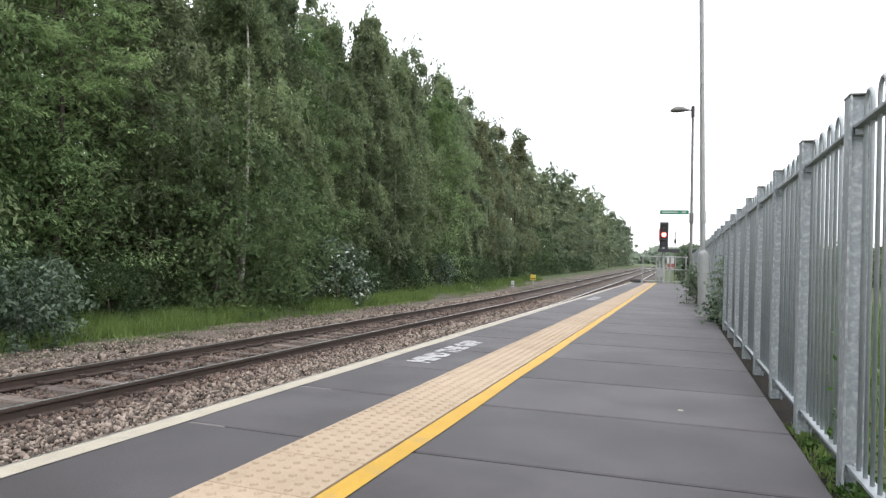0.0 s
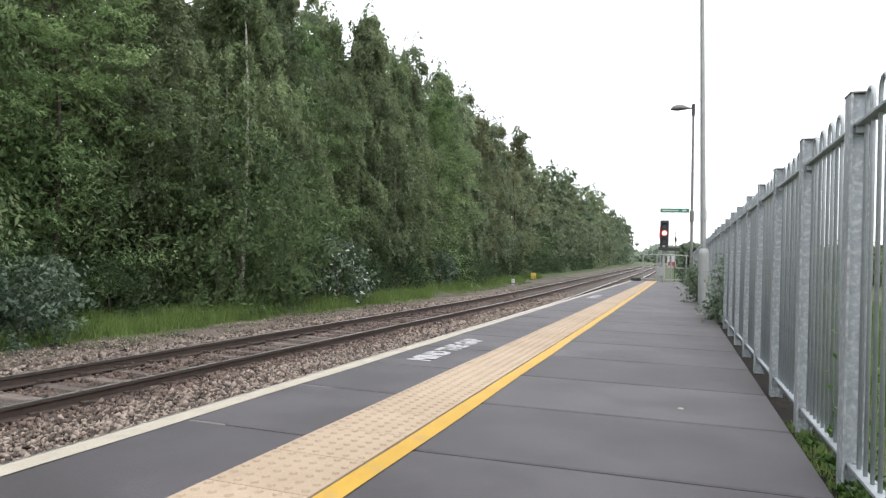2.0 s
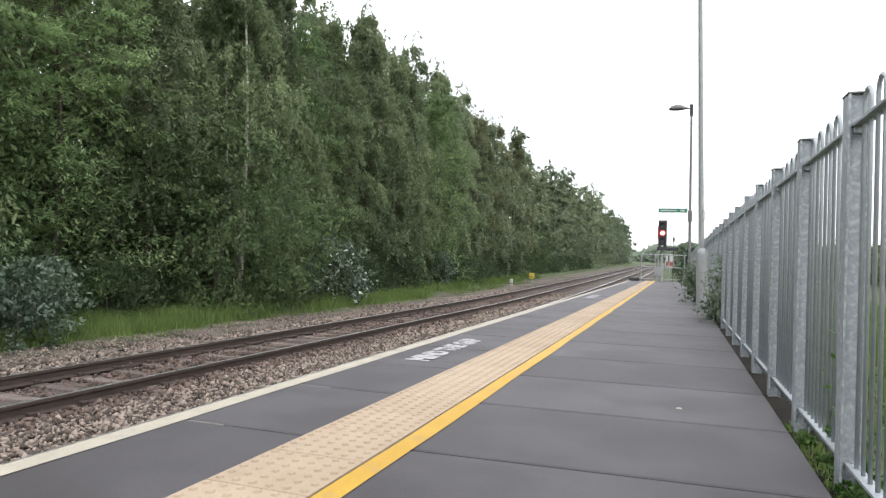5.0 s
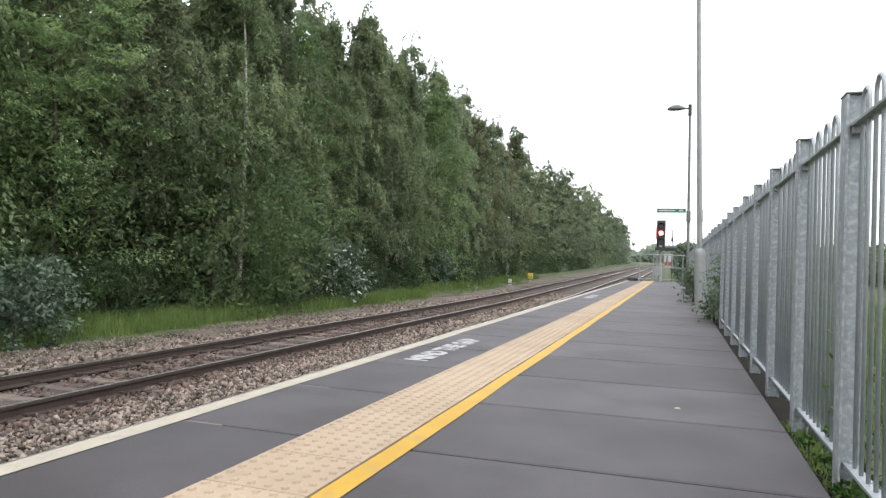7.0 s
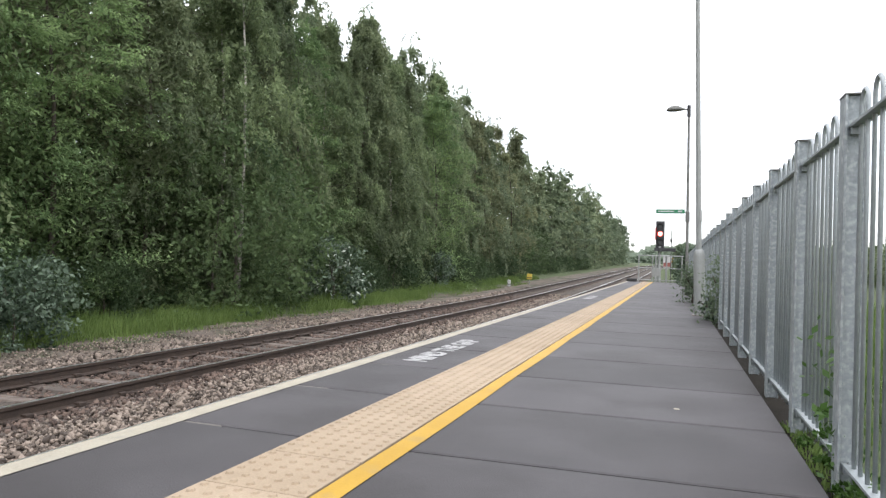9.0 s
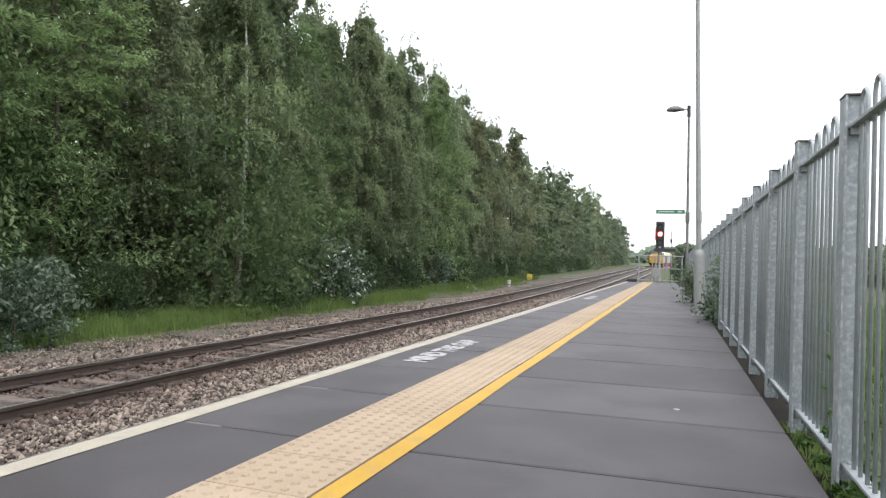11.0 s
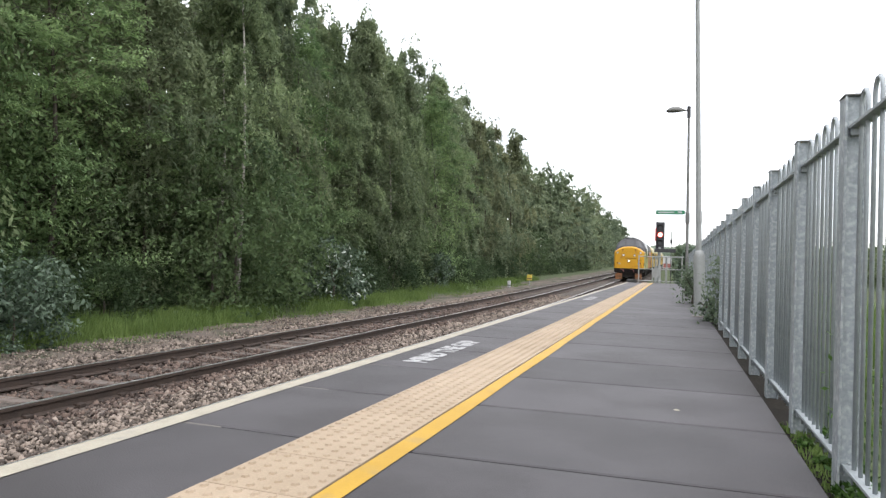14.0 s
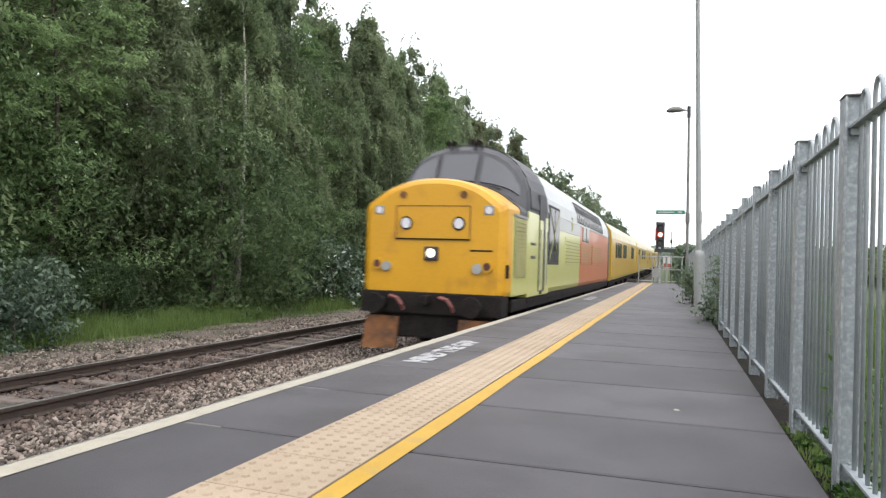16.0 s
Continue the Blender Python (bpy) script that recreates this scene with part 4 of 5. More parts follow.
def grass():
    r = np.random.default_rng(9)
    xs, ys, hs = [], [], []
    for x0, x1, y0, y1, n, h in ((-12.9, -10.9, 7, 30, 30000, 0.26), (-13.3, -11.6, 30, 60, 12000, 0.32), (-11.6, -10.3, 6, 50, 6500, 0.11), (0.585, 0.76, 1.8, 4.3, 1500, 0.05),
                                 (1.0, 5.0, 2, 30, 14000, 0.3)):
        xs.append(r.uniform(x0, x1, n)); ys.append(r.uniform(y0, y1, n)); hs.append(h * r.uniform(0.4, 1.5, n))
    x, y, h = np.concatenate(xs), np.concatenate(ys), np.concatenate(hs)
    patch = np.sin(x * 2.1 + y * 0.9) + np.sin(y * 0.53 + 1.0) + r.normal(0, 0.6, len(x))
    keep = (patch > -0.9) | (x > 0)
    x, y, h = x[keep], y[keep], h[keep]
    z = np.where(x > 0, -0.08 - np.maximum(x - 0.9, 0) * 0.045, np.where(x > -11.75, -1.02, np.interp(x, [-13.5, -11.6], [-0.9, -1.0])))
    z = z + np.where(x > 0, 0.0, [rise(v) for v in y])
    n = len(x)
    a, w = r.uniform(0, 2 * np.pi, n), r.uniform(0.006, 0.014, n)
    base = np.stack([x, y, z], 1)
    side = np.stack([np.cos(a), np.sin(a), np.zeros(n)], 1) * w[:, None]
    lean = np.stack([r.normal(0, 0.3, n), r.normal(0, 0.3, n), np.ones(n)], 1) * h[:, None]
    me = quads_mesh("grass", np.stack([base - side, base + side, base + lean + side * 0.3, base + lean - side * 0.3], 1), GRASS)
    tagged(mesh_part("lineside_grass", me, None), "long fresh green grass beside the railway", "grass", kind="stuff")


grass()


def fence_plants():
    # bramble by the mast foot, growing through the fence
    b1 = make_bush(41, 0.98, 0.24, 60, 26, 0.06, LEAF_FAR, "bramble_bush", "straggling green bramble growing through the fence", 0.3)
    b1.matrix_basis = pose(0.74, 11.0, -0.05)
    b2 = make_bush(42, 0.42, 0.16, 24, 18, 0.07, LEAF_SILVER, "bramble_bush", "low pale bramble beside the mast foot", 0.3)
    b2.matrix_basis = pose(0.58, 11.7, -0.02)
    b3 = make_bush(43, 1.75, 0.55, 70, 26, 0.09, LEAF_FAR, "elder_bush", "pale green bush behind the fence", 0.3)
    b3.matrix_basis = pose(1.3, 19.5, -0.1)
    b4 = make_bush(44, 0.85, 0.22, 40, 24, 0.07, LEAF_FAR, "bramble_bush", "pale bramble at the platform back edge", 0.3)
    b4.matrix_basis = pose(0.42, 17.0, -0.02)
    SWAYING.extend([(b1, 1.5), (b2, 1.2), (b3, 1.2), (b4, 1.2)])
    # weeds at the fence foot
    for k, (x, y, h) in enumerate(((0.67, 2.7, 0.15), (0.69, 3.2, 0.1), (0.66, 3.45, 0.07), (0.64, 3.8, 0.06), (0.7, 2.4, 0.2), (0.65, 3.0, 0.07), (0.66, 2.85, 0.1))):
        w = make_bush(50 + k, h, 0.03 + h * 0.16, 14, 12, 0.024, LEAF_WEED, "weed", "leafy green weed at the fence foot", 0.1, 0)
        w.matrix_basis = pose(x, y, -0.05)
        w["category"], w["group"] = "weed", "weeds at the fence"
        SWAYING.append((w, 2.5))
    # tall stems behind the fence that gusts push against the bars
    for k, (x, y, h) in enumerate(((0.75, 3.24, 0.68), (0.72, 3.42, 0.32), (0.71, 3.1, 0.28))):
        w = make_bush(70 + k, h, 0.04, 13, 9, 0.038, LEAF_WEED, "tall_weed", "tall leafy weed behind the fence bars", 0.1, 0)
        w.matrix_basis = pose(x, y, -0.06)
        w["category"], w["group"] = "weed", "weeds at the fence"
        GUSTED.append(w)
    # bushes right of the line past the platform end
    for k, (x, y, h, rad) in enumerate(((1.9, 44, 1.7, 0.9), (1.2, 56, 2.6, 1.1), (0.9, 66, 3.1, 1.3), (1.3, 78, 3.3, 1.5), (1.1, 92, 3.5, 1.7), (2.0, 108, 3.9, 2.2), (2.8, 128, 4.4, 2.6), (5.5, 155, 5.0, 3.0))):
        b = make_bush(60 + k, h, rad, 120, 24, 0.22, LEAF_SILVER if k % 2 else LEAF_FAR, "lineside_bush", "pale green lineside bush past the platform end", 0.3)
        b.matrix_basis = pose(x, y, -0.7 + rise(y))


fence_plants()


def distance():
    """Hedge and woods far off, one joined mass of leaves each."""
    r = np.random.default_rng(77)
    y = r.uniform(4, 160, 26000)
    x = 13 + 0.03 * y + r.normal(0, 0.9, len(y))
    top = 2.7 + 0.7 * np.sin(y * 0.31) + 0.5 * np.sin(y * 0.83 + 1)
    z = -0.5 + np.array([rise(v) for v in y]) + r.uniform(0, 1, len(y)) ** 0.8 * top
    me = quads_mesh("hedge", leaf_quads(np.stack([x, y, z], 1), 0.34, r, 0.2, 0.7), LEAF_OLIVE)
    tagged(mesh_part("field_hedge", me, None), "long green hedge across the field behind the fence", "hedge", kind="stuff")
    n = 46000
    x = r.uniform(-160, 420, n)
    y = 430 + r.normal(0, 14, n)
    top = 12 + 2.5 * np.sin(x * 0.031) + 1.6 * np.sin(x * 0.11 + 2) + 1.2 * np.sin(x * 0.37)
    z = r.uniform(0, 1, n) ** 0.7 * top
    # the leaf colour itself carries the haze here
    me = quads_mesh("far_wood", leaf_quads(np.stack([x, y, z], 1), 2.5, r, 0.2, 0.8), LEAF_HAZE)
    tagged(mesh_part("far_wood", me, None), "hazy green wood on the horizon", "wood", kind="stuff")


distance()


# ---------------------------------------------------------------- train: local y runs back from the front, z = 0 at rail top
def section(half, z0, z1, top, y, narrow=0.0, n=6):
    """Body cross-section: flat side, rounded shoulder, arched roof."""
    right = [(half - 0.05, z0), (half, z0 + 0.12), (half, z1)]
    for k in range(1, n + 1):
        a = math.pi / 2 * k / n
        right.append((half * (math.cos(a) ** 0.85 if k < n else 0), z1 + (top - z1) * math.sin(a)))
    left = [(-x, z) for x, z in right[::-1][1:]]
    return [(x, y, z) for x, z in right + left]


def side_panel(y0, y1, z0, z1, x, thick=0.012):
    return box(x, x + thick, y0, y1, z0, z1, 0.004)


def bogie(parent, y, axles, wheelbase):
    b = part("bogie_frame", box(-1.12, -0.98, y - 0.6, y + wheelbase + 0.6, 0.38, 0.78, 0.03), DARK_STEEL, parent)
    part("bogie_side", box(0.98, 1.12, y - 0.6, y + wheelbase + 0.6, 0.38, 0.78, 0.03), DARK_STEEL, parent)
    for k in range(axles):
        yy = y + wheelbase * k / (axles - 1)
        for s in (-0.76, 0.76):
            bm = tube([(s - 0.065, yy, 0.5), (s + 0.065, yy, 0.5)], 0.5, 20)
            part("wheel", bm, DARK_STEEL, b)
        part("axle", tube([(-0.9, yy, 0.5), (0.9, yy, 0.5)], 0.08, 8), DARK_STEEL, b)
        for s in (-1.13, 1.13):
            part("axlebox", box(s - 0.07, s + 0.07, yy - 0.16, yy + 0.16, 0.34, 0.66, 0.03), DARK_STEEL, b)


def locomotive():
    t = thing("diesel_locomotive", "yellow-nosed diesel locomotive with lime and orange body sides", "locomotive")
    # nose
    secs = []
    for y, half, top, z1 in ((0.0, 1.2, 2.93, 2.5), (0.05, 1.285, 3.0, 2.55), (0.14, 1.33, 3.03, 2.58), (0.5, 1.345, 3.05, 2.59), (1.0, 1.345, 3.06, 2.59)):
        right = [(half - 0.03, 1.08), (half, 1.16), (half, z1 - 0.06)]
        for k in range(1, 8):
            x = half * (1 - k / 7) if k > 1 else half * 0.97
            right.append((x, z1 + (top - z1) * (1 - (x / half) ** 2.3) - (0.02 if k == 1 else 0)))
        secs.append([(x, y, z) for x, z in right + [(-x, z) for x, z in right[::-1][1:]]])
    nose = part("nose", loft(secs), LOCO_YELLOW, t, "bright yellow nose", smooth=False)
    # nose behind the yellow, lime sides and dark top
    body_half = 1.35
    part("nose_side", box(-body_half, body_half, 0.42, 1.75, 1.06, 2.48, 0.04), LOCO_LIME, t, "lime green nose side")
    secs = []
    for y, top in ((0.95, 3.08), (1.5, 3.1)):
        right = [(1.352, 2.42), (1.352, 2.54)]
        for k in range(1, 8):
            x = 1.352 * (1 - k / 7) if k > 1 else 1.32
            right.append((x, 2.61 + (top - 2.61) * (1 - (x / 1.352) ** 2.3) - (0.02 if k == 1 else 0)))
        secs.append([(x, y, z) for x, z in right + [(-x, z) for x, z in right[::-1][1:]]])
    part("nose_top", loft(secs), BLACK_PAINT, t, "dark grey nose top")
    for s in (-1, 1):
        fr = part("side_grille", box(s * 1.352 - 0.012, s * 1.352 + 0.012, 0.5, 1.5, 1.38, 2.42, 0.006), LOUVRE, t, "louvred grille")
        for k in range(14):
            part("slat", box(s * 1.362 - 0.012, s * 1.362 + 0.012, 0.53, 1.47, 1.42 + 0.07 * k, 1.455 + 0.07 * k), LOUVRE, fr)
        part("grille_rim", box(s * 1.364 - 0.01, s * 1.364 + 0.01, 0.46, 1.54, 2.42, 2.47, 0.004), LOCO_GREY, fr)
    # cab: raked windscreens over the nose, dark surround
    def arch(y, half, z0, top, shoulder):
        right = [(half, z0), (half, shoulder)]
        for k in range(1, 8):
            a = math.pi / 2 * k / 7
            right.append((half * (math.cos(a) ** 0.8 if k < 7 else 0), shoulder + (top - shoulder) * math.sin(a) ** 1.05))
        return [(x, y, z) for x, z in right + [(-x, z) for x, z in right[::-1][1:]]]
    cabin = loft([arch(1.22, 1.3, 2.45, 3.02, 2.5), arch(1.62, 1.31, 2.45, 3.74, 2.72), arch(1.78, 1.335, 2.4, 3.84, 2.78), arch(3.1, 1.352, 2.4, 3.9, 2.82), arch(3.6, 1.352, 2.4, 3.9, 2.82)])
    cab = part("cab", cabin, BLACK_PAINT, t, "dark grey cab roof and windscreen surround")
    # three windscreens, lying on the raked front
    def pane(points, name, mat, parent, off=0.015, depth=0.02):
        bm = bmesh.new()
        f = [bm.verts.new(Vector(p) + Vector((0, -off, 0.5 * off))) for p in points]
        b = [bm.verts.new(Vector(p) + Vector((0, depth, 0))) for p in points]
        bm.faces.new(f)
        bm.faces.new(b[::-1])
        k = len(f)
        for i in range(k):
            bm.faces.new((f[i], b[i], b[(i + 1) % k], f[(i + 1) % k]))
        bmesh.ops.recalc_face_normals(bm, faces=bm.faces)
        return part(name, bm, mat, parent)
    def rake(a, u, off):
        """A place on the raked cab front: a from 0 at the side to 90 degrees at the crown, u from sill to roof."""
        half, z_s, z_t = 1.3 + 0.01 * u, 2.5 + 0.22 * u, 3.02 + 0.72 * u
        c, sn = math.cos(radians(a)), math.sin(radians(a))
        return Vector((half * max(c, 0.0) ** 0.8, 1.22 + 0.4 * u, z_s + (z_t - z_s) * sn ** 1.05)) + Vector((0.35 * c, -0.85, 0.42)) * off
    def screen(a0, a1, s, corner=0.0):
        rows = []
        for i in range(9):
            a = a0 + (a1 - a0) * i / 8
            edge = corner * (1 - i / 8) ** 2
            rows.append([rake(a, 0.13 + 0.5 * edge + (0.74 - edge) * k / 4, 0.022) for k in range(5)])
        bm = loft([[(s * p.x, p.y, p.z) for p in row] for row in rows], closed=False)
        bmesh.ops.solidify(bm, geom=bm.faces[:], thickness=0.015)
        return part("windscreen", bm, GLASS, cab)
    part("windscreen", loft([[(x, 1.22 + 0.4 * u - 0.02, 3.02 + 0.72 * u - 0.06 * x * x + 0.012) for x in (-0.36, -0.18, 0, 0.18, 0.36)] for u in (0.13, 0.5, 0.87)], closed=False), GLASS, cab)
    for s in (-1, 1):
        screen(24, 74, s, 0.45)
        part("wiper", tube([(s * 0.5, 1.18, 3.02), (s * 0.8, 1.22, 3.0), (s * 0.9, 1.27, 2.96)], 0.012, 5), RUBBER, cab)
        for k in (0, 1):
            part("horn", tube([(s * (0.2 + 0.12 * k), 1.62, 3.88), (s * (0.2 + 0.12 * k), 1.85, 3.9)], [0.055, 0.03], 8), DARK_STEEL, cab)
    # main body
    z0, z1, top = 1.0, 2.72, 3.86
    def bodypart(name, y0, y1, mat, label, half=1.35):
        return part(name, loft([section(half, z0, z1, top, y) for y in (y0, y1)]), mat, t, label)
    part("cab_side", box(-1.353, 1.353, 1.7, 3.96, 1.0, 2.6, 0.02), LOCO_LIME, t, "lime green cab side")
    bodypart("cab_rear_top", 3.55, 3.96, LOCO_PALE, "pale band behind the cab", 1.344)
    part("dark_cab_band", loft([[(x * 1.003, y, z + 0.004) for x, y, z in section(1.352, 2.56, z1, top + 0.03, y)] for y in (1.9, 3.62)]), BLACK_PAINT, t, "dark grey cab band")
    side = bodypart("body_front", 3.95, 9.0, LOCO_LIME, "pale lime green body side")
    rear = bodypart("body_rear", 9.0, 17.6, LOCO_ORANGE, "orange rear body side")
    tail = bodypart("rear_cab", 17.6, 18.2, BLACK_PAINT, "dark rear cab end")
    for s in (-1, 1):
        # reflected sky along the upper side, painted as a pale strip
        part("pale_band", box(s * 1.352 - 0.008, s * 1.352 + 0.008, 3.97, 9.0, 2.42, 2.74, 0.003), LOCO_PALE, t, "pale upper body band, sky reflection painted in")
        part("bottom_fairing", box(s * 1.3 - 0.03, s * 1.3 + 0.03, 1.8, 18.0, 0.9, 1.02, 0.01), DARK_STEEL, t)
    # roof over the sides, its pale colour painting the reflected sky
    def roof_strip(y0, y1, k0, mat, lift, name, label=""):
        s = [section(1.35 + lift, z0, z1, top + lift, y)[k0:len(section(1.35, z0, z1, top, y)) - k0] for y in (y0, y1)]
        bm = loft(s, closed=False)
        g = bmesh.ops.solidify(bm, geom=bm.faces[:], thickness=0.02)
        return part(name, bm, mat, t, label)
    roof_strip(3.64, 17.5, 2, LOCO_PALE, 0.018, "roof", "pale grey roof, sky reflection in its colour")
    for s in (-1, 1):
        gr = part("roof_grille", loft([[(s * 1.362, y, 2.78), (s * 1.3, y, 3.1), (s * 1.18, y, 3.36)] for y in (8.3, 15.4)], closed=False), DARK_STEEL, t, "dark radiator grille along the roof edge")
        for k in range(18):
            y = 8.4 + 0.4 * k
            part("grille_bar", tube([(s * 1.375, y, 2.78), (s * 1.312, y, 3.1), (s * 1.192, y, 3.36)], 0.02, 4), LOCO_GREY, gr)
        # cab door with rails, cab side window, body windows
        d = part("cab_door", box(s * 1.352 - 0.012, s * 1.352 + 0.012, 2.72, 3.4, 1.08, 3.0, 0.006), BLACK_PAINT, t, "narrow dark cab door recess")
        for y in (2.68, 3.42):
            part("grab_rail", tube([(s * 1.4, y, 1.2), (s * 1.41, y, 2.3)], 0.014, 6), LOCO_PALE, t, "pale grab rail")
        part("door_panel", box(s * 1.362 - 0.012, s * 1.362 + 0.012, 2.76, 3.12, 1.1, 2.5, 0.006), LOCO_LIME, d)
        w = part("tall_window", box(s * 1.354 - 0.012, s * 1.354 + 0.012, 3.78, 5.2, 1.62, 2.9, 0.006), RUBBER, t, "dark tall side window with crossed bars")
        part("pane", box(s * 1.36 - 0.012, s * 1.36 + 0.012, 3.85, 4.46, 1.68, 2.84), GLASS_DARK, w)
        part("pane", box(s * 1.36 - 0.012, s * 1.36 + 0.012, 4.54, 5.13, 1.68, 2.84), GLASS_DARK, w)
        for za, zb in ((1.7, 2.82), (2.82, 1.7)):
            part("cross_bar", tube([(s * 1.375, 3.87, za), (s * 1.375, 5.11, zb)], 0.009, 4), LOUVRE, w)
        for y in (9.6, 10.4):
            part("body_window", box(s * 1.354 - 0.012, s * 1.354 + 0.012, y, y + 0.62, 2.3, 2.86, 0.006), GLASS_DARK, t)
        part("small_vent", box(s * 1.354 - 0.012, s * 1.354 + 0.012, 7.2, 7.42, 2.5, 2.85, 0.006), LOUVRE, t)
        for y0, y1 in ((6.2, 8.8), (9.2, 11.6), (12.0, 15.0)):
            fl = part("louvre_panel", box(s * 1.354 - 0.01, s * 1.354 + 0.01, y0, y1, 1.62, 2.3, 0.006), LOCO_LIME if y0 < 9 else LOCO_ORANGE, t)
            for k in range(7):
                part("slat", box(s * 1.366 - 0.01, s * 1.366 + 0.01, y0 + 0.05, y1 - 0.05, 1.68 + 0.085 * k, 1.7 + 0.085 * k), LOUVRE, fl)
        part("lettering_bar", box(s * 1.353 - 0.01, s * 1.353 + 0.01, 1.95, 2.35, 1.72, 1.78), BLACK_PAINT, t)
        part("lettering_bar", box(s * 1.353 - 0.01, s * 1.353 + 0.01, 1.95, 2.35, 1.98, 2.03), BLACK_PAINT, t)
        part("step_hole", box(s * 1.345 - 0.012, s * 1.345 + 0.012, 2.9, 3.2, 1.02, 1.22, 0.006), RUBBER, t)
        part("sole_bar", box(s * 1.22 - 0.1, s * 1.22 + 0.1, 0.6, 18.0, 0.78, 1.0, 0.02), DARK_STEEL, t)
    # front fittings on the nose
    for x in (-0.49, 0.49):
        lamp = part("headlight", disc(x, -0.03, 2.26, 0.115, 0.08, 18), DARK_STEEL, nose, "round headlight")
        part("lens", disc(x, -0.036, 2.26, 0.088, 0.02, 18), LENS_PALE, lamp)
    lamp = part("centre_lamp", box(-0.13, 0.13, -0.05, 0.05, 1.63, 1.87, 0.03), BLACK_PAINT, nose, "square lit centre headlamp")
    part("lens", disc(0, -0.056, 1.76, 0.075, 0.02, 18), LENS_WHITE, lamp)
    for x in (-1.02, 1.02):
        mk = part("marker_plate", box(x - 0.09, x + 0.09, -0.012, 0.09, 2.4, 2.56, 0.02), LOCO_GREY, nose, "pale marker light")
        part("lens", disc(x, -0.016, 2.48, 0.06, 0.02, 12), LENS_PALE, mk)
        bl = part("tail_light", disc(x, -0.05, 1.56, 0.1, 0.1, 14), LOCO_YELLOW, nose, "round tail light")
        part("lens", disc(x, -0.056, 1.56, 0.065, 0.02, 12), LENS_DARK, bl)
        part("jumper_socket", disc(x * 0.83, -0.05, 1.52, 0.085, 0.09, 14), LOCO_PALE, nose, "pale round jumper socket")
        part("lifting_lug", disc(x * 0.55, -0.02, 2.74, 0.065, 0.09, 12), ORANGE_PLOUGH, nose, "rusty lifting lug")
        part("side_lamp_iron", box(x * 1.3 - 0.02, x * 1.3 + 0.02, 0.1, 0.24, 1.38, 1.6, 0.01), DARK_STEEL, nose)
    pan = part("headcode_panel", box(-0.68, 0.68, -0.006, 0.04, 2.0, 2.55, 0.012), LOCO_YELLOW, nose, "plain yellow headcode panel")
    part("panel_lip", box(-0.7, 0.7, -0.03, 0.03, 1.985, 2.005, 0.004), DARK_STEEL, pan)
    for x in (-0.69, 0.69):
        part("panel_edge", box(x - 0.008, x + 0.008, -0.012, 0.03, 2.0, 2.55, 0.002), ORANGE_PLOUGH, pan)
    part("panel_edge", box(-0.69, 0.69, -0.012, 0.03, 2.545, 2.56, 0.002), ORANGE_PLOUGH, pan)
    part("number_bar", box(0.7, 1.1, -0.004, 0.02, 1.8, 1.83), DARK_STEEL, nose)
    # buffer beam and plough
    beam = part("buffer_beam", box(-1.3, 1.3, -0.1, 0.4, 0.72, 1.1, 0.03), DARK_STEEL, t, "dark buffer beam")
    part("valance", box(-1.15, 1.15, -0.02, 0.3, 0.3, 0.75, 0.03), DARK_STEEL, t)
    for x in (-0.87, 0.87):
        bf = part("buffer", tube([(x, 0.0, 0.9), (x, -0.42, 0.9)], 0.1, 14), DARK_STEEL, beam, "round buffer")
        part("buffer_head", tube([(x, -0.42, 0.9), (x, -0.46, 0.9)], [0.18, 0.17], 18), DARK_STEEL, bf)
        bm = loft([[(x - 0.3, -0.1, 0.12), (x + 0.3, -0.1, 0.12), (x + 0.3, -0.02, 0.66), (x - 0.3, -0.02, 0.66)],
                   [(x - 0.3, -0.26, 0.1), (x + 0.3, -0.16, 0.1), (x + 0.3, -0.06, 0.66), (x - 0.3, -0.1, 0.66)]])
        part("snowplough", bm, ORANGE_PLOUGH, t, "dirty orange snowplough blade")
    part("coupling_hook", box(-0.06, 0.06, -0.35, 0.0, 0.9, 1.06, 0.03), DARK_STEEL, beam)
    for x in (-0.62, 0.3):
        part("air_hose", tube([(x - 0.1, -0.1, 1.02), (x - 0.04, -0.22, 1.03), (x + 0.1, -0.26, 1.0), (x + 0.17, -0.24, 0.9), (x + 0.18, -0.16, 0.8)], 0.03, 7), PINK_HOSE, beam, "faded red air hose")
    part("fuel_tank", box(-1.15, 1.15, 7.2, 11.4, 0.25, 0.98, 0.06), DARK_STEEL, t)
    part("rear_face", box(-1.2, 1.2, 18.2, 18.6, 0.8, 1.08, 0.03), DARK_STEEL, t)
    bogie(t, 1.9, 3, 4.1)
    bogie(t, 12.7, 3, 4.1)
    # the body above the frame stands a little taller than drawn
    for ob in t.children_recursive:
        for v in ob.data.vertices:
            v.co.z += 0.045 * max(0.0, v.co.z - 1.0)
    return t


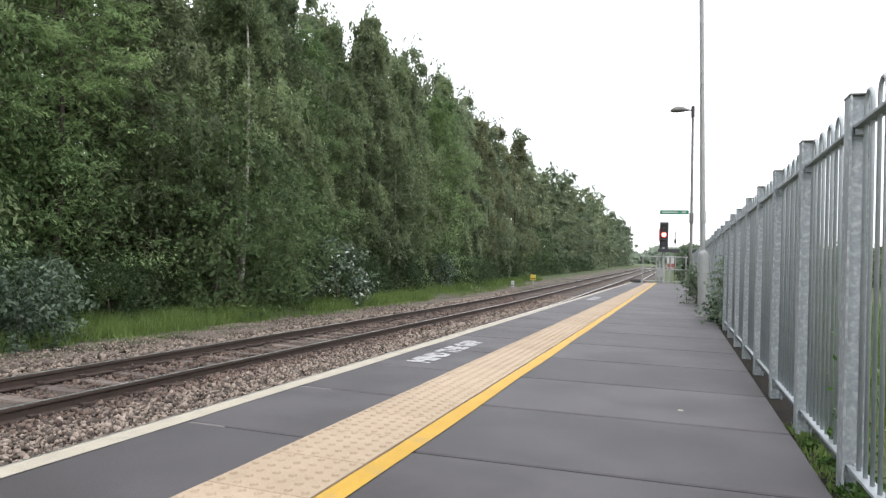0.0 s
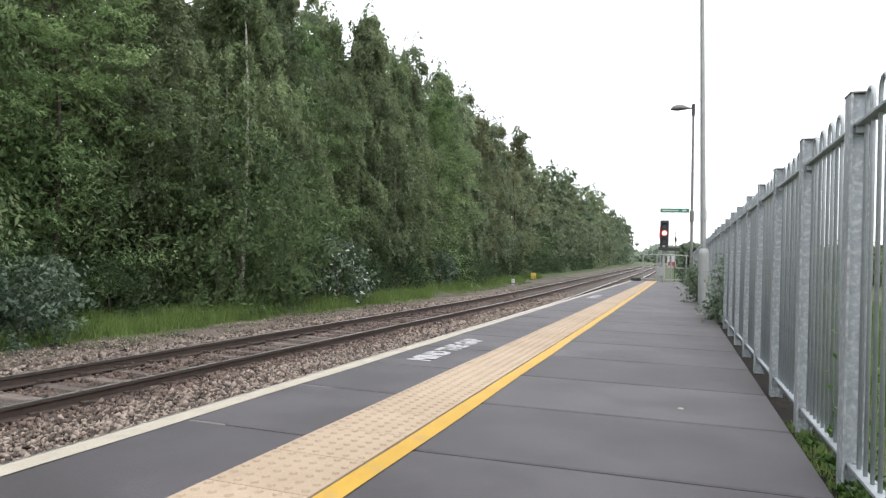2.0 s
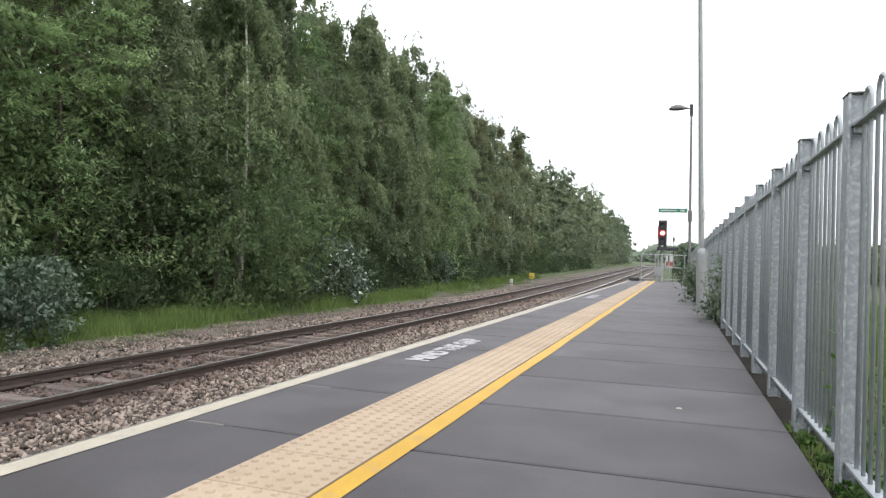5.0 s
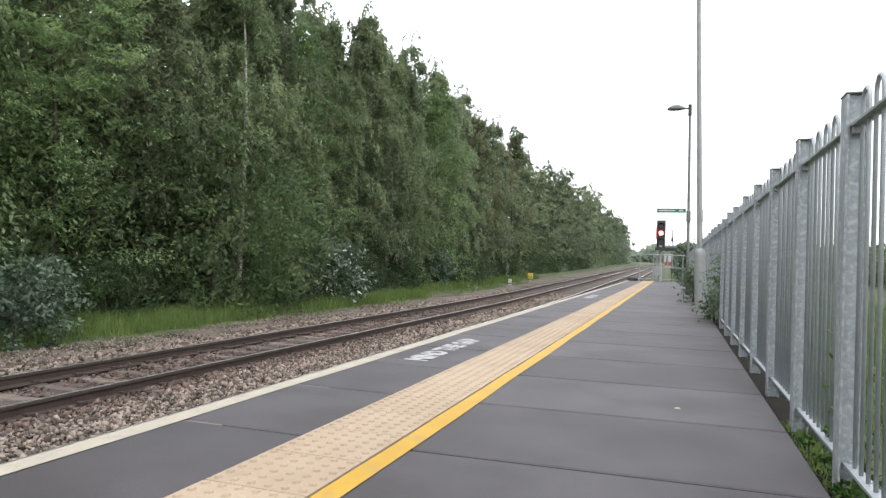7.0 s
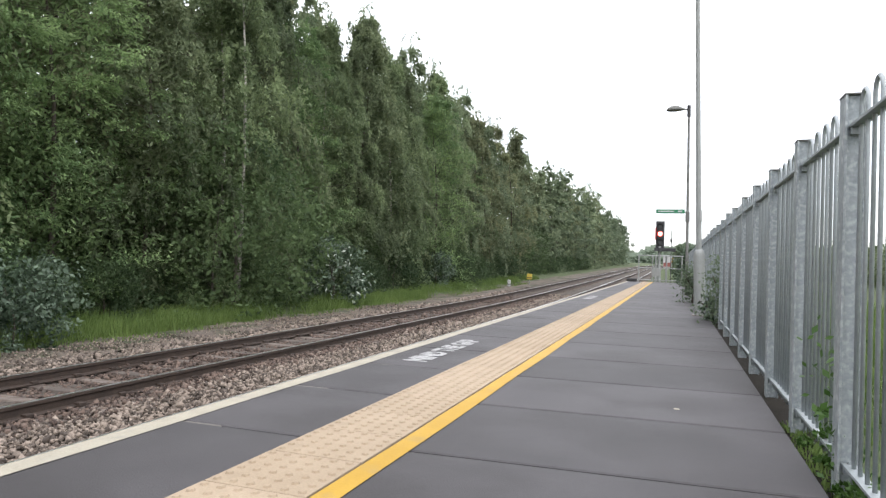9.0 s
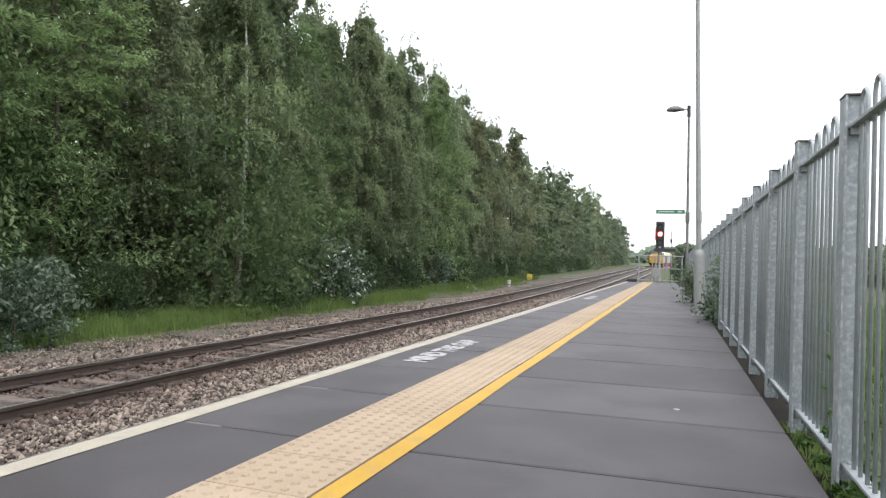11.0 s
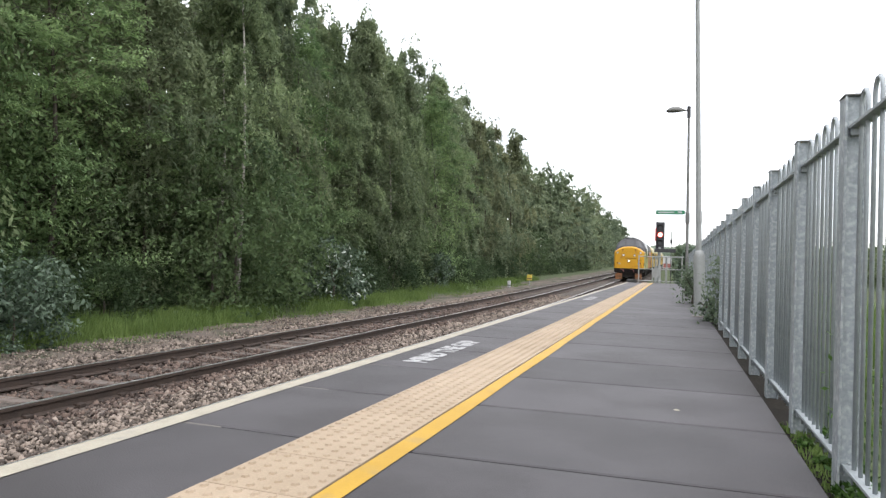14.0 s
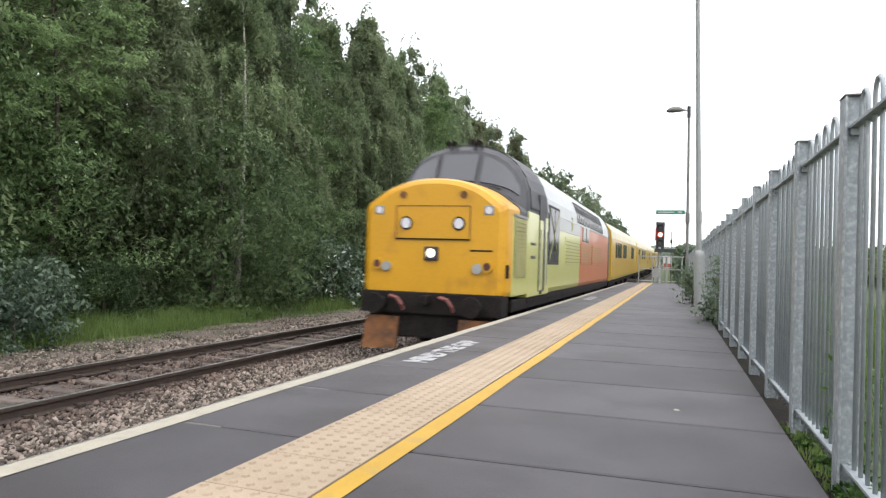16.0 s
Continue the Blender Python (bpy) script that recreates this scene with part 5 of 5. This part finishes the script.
def coach(label, window_rows):
    c = thing("test_coach", label, "railway coach", "coaches of the train")
    L, z0, z1, top = 19.9, 0.98, 2.85, 3.8
    part("body", loft([section(1.38, z0, z1, top, y) for y in (0.0, L)]), COACH_YELLOW, c)
    for s in (-1, 1):
        # upper shell in the paler colour that stands in for sky reflection
        part("cantrail_roof", loft([[(s * 1.395, y, 2.86), (s * 1.33, y, 3.2), (s * 1.1, y, 3.52), (s * 0.6, y, 3.78), (0, y, 3.83)] for y in (0.1, L - 0.1)], closed=False), COACH_ROOF, c, "pale roof, sky reflection in its colour")
        for y0, y1 in window_rows:
            w = part("window", box(s * 1.384 - 0.01, s * 1.384 + 0.01, y0, y1, 1.98, 2.72, 0.006), RUBBER, c)
            part("pane", box(s * 1.39 - 0.01, s * 1.39 + 0.01, y0 + 0.05, y1 - 0.05, 2.03, 2.67), GLASS_DARK, w)
        for y in (0.45, L - 1.15):
            part("door", box(s * 1.384 - 0.01, s * 1.384 + 0.01, y, y + 0.72, 1.05, 2.8, 0.006), COACH_YELLOW, c)
        part("sole_bar", box(s * 1.2 - 0.08, s * 1.2 + 0.08, 0.2, L - 0.2, 0.8, 0.98, 0.02), DARK_STEEL, c)
    part("equipment_case", box(-1.1, 1.1, 7.0, 9.2, 0.35, 0.9, 0.05), DARK_STEEL, c)
    part("equipment_case", box(-1.1, 1.1, 10.4, 12.0, 0.4, 0.9, 0.05), DARK_STEEL, c)
    part("gangway", box(-0.5, 0.5, -0.3, 0.0, 1.1, 3.3, 0.05), RUBBER, c, "black gangway bellows")
    part("end_door", box(-0.42, 0.42, L, L + 0.03, 1.15, 3.1, 0.01), BLACK_PAINT, c)
    bogie(c, 2.2, 2, 2.6)
    bogie(c, L - 4.8, 2, 2.6)
    return c


LOCO = locomotive()
COACHES = [coach("yellow test coach with a few dark windows", ((2.2, 3.0), (3.4, 5.8), (7.0, 9.4), (14.0, 16.4))),
           coach("yellow test coach with wide dark windows", ((2.4, 4.8), (8.0, 10.4), (12.0, 14.4))),
           coach("yellow test coach with sparse windows", ((3.0, 5.4), (15.0, 17.4))),
           coach("yellow test coach at the end of the train", ((2.0, 4.4), (9.0, 11.4)))]


def front_y(t):
    u = 16.0 - t
    return 10.9 + 25.0 * u + 0.65 * u * u


def along(y_front, length):
    """Pose of a vehicle on the line, from the places of its two ends."""
    a, b = bend(y_front)[0], bend(y_front + length)[0]
    za, zb = rise(y_front), rise(y_front + length)
    return pose(TRACK_X + a, y_front, RAIL_Z + za, math.degrees(math.atan2(zb - za, length)), 0, -math.degrees(math.atan2(b - a, length)))


# ---------------------------------------------------------------- what moves
def motions():
    times = [0.5 * k for k in range(33)]
    walk(LOCO, [(t, along(front_y(t), 18.6)) for t in times])
    for k, c in enumerate(COACHES):
        walk(c, [(t, along(front_y(t) + 19.0 + 20.4 * k, 19.9)) for t in times])
    # wind in the trees and weeds
    r = random.Random(3)
    for ob, amp in SWAYING:
        base = ob.matrix_basis.copy()
        loc, rot, sc = base.decompose()
        start = Matrix.LocRotScale(loc, rot, None)
        f1, f2, p1, p2 = r.uniform(1.5, 2.6), r.uniform(2.8, 4.4), r.uniform(0, 6), r.uniform(0, 6)
        rows = []
        for k in range(41):
            t = 0.4 * k
            a = amp * (math.sin(f1 * t + p1) + 0.5 * math.sin(f2 * t + p2))
            b = amp * 0.6 * math.sin(f2 * 0.7 * t + p2)
            rows.append((t, Matrix.Translation(loc) @ pose(0, 0, 0, a, b, 0) @ Matrix.Translation(-loc) @ start))
        walk(ob, rows)
    # gusts at about nine and twelve seconds
    gust = [(0, 0), (7.6, 0), (8.3, 0.2), (8.8, 0.8), (9.2, 1), (9.7, 0.5), (10.3, 0), (11.2, 0.1), (11.7, 0.9), (12.1, 0.7), (12.5, 1), (12.9, 0.2), (13.4, 0), (16, 0)]
    for k, ob in enumerate(GUSTED):
        base = ob.matrix_basis.copy()
        walk(ob, [(t, base @ pose(0, 0, 0, 2 * g, -(11 + 2 * k) * g, 0)) for t, g in gust])


motions()
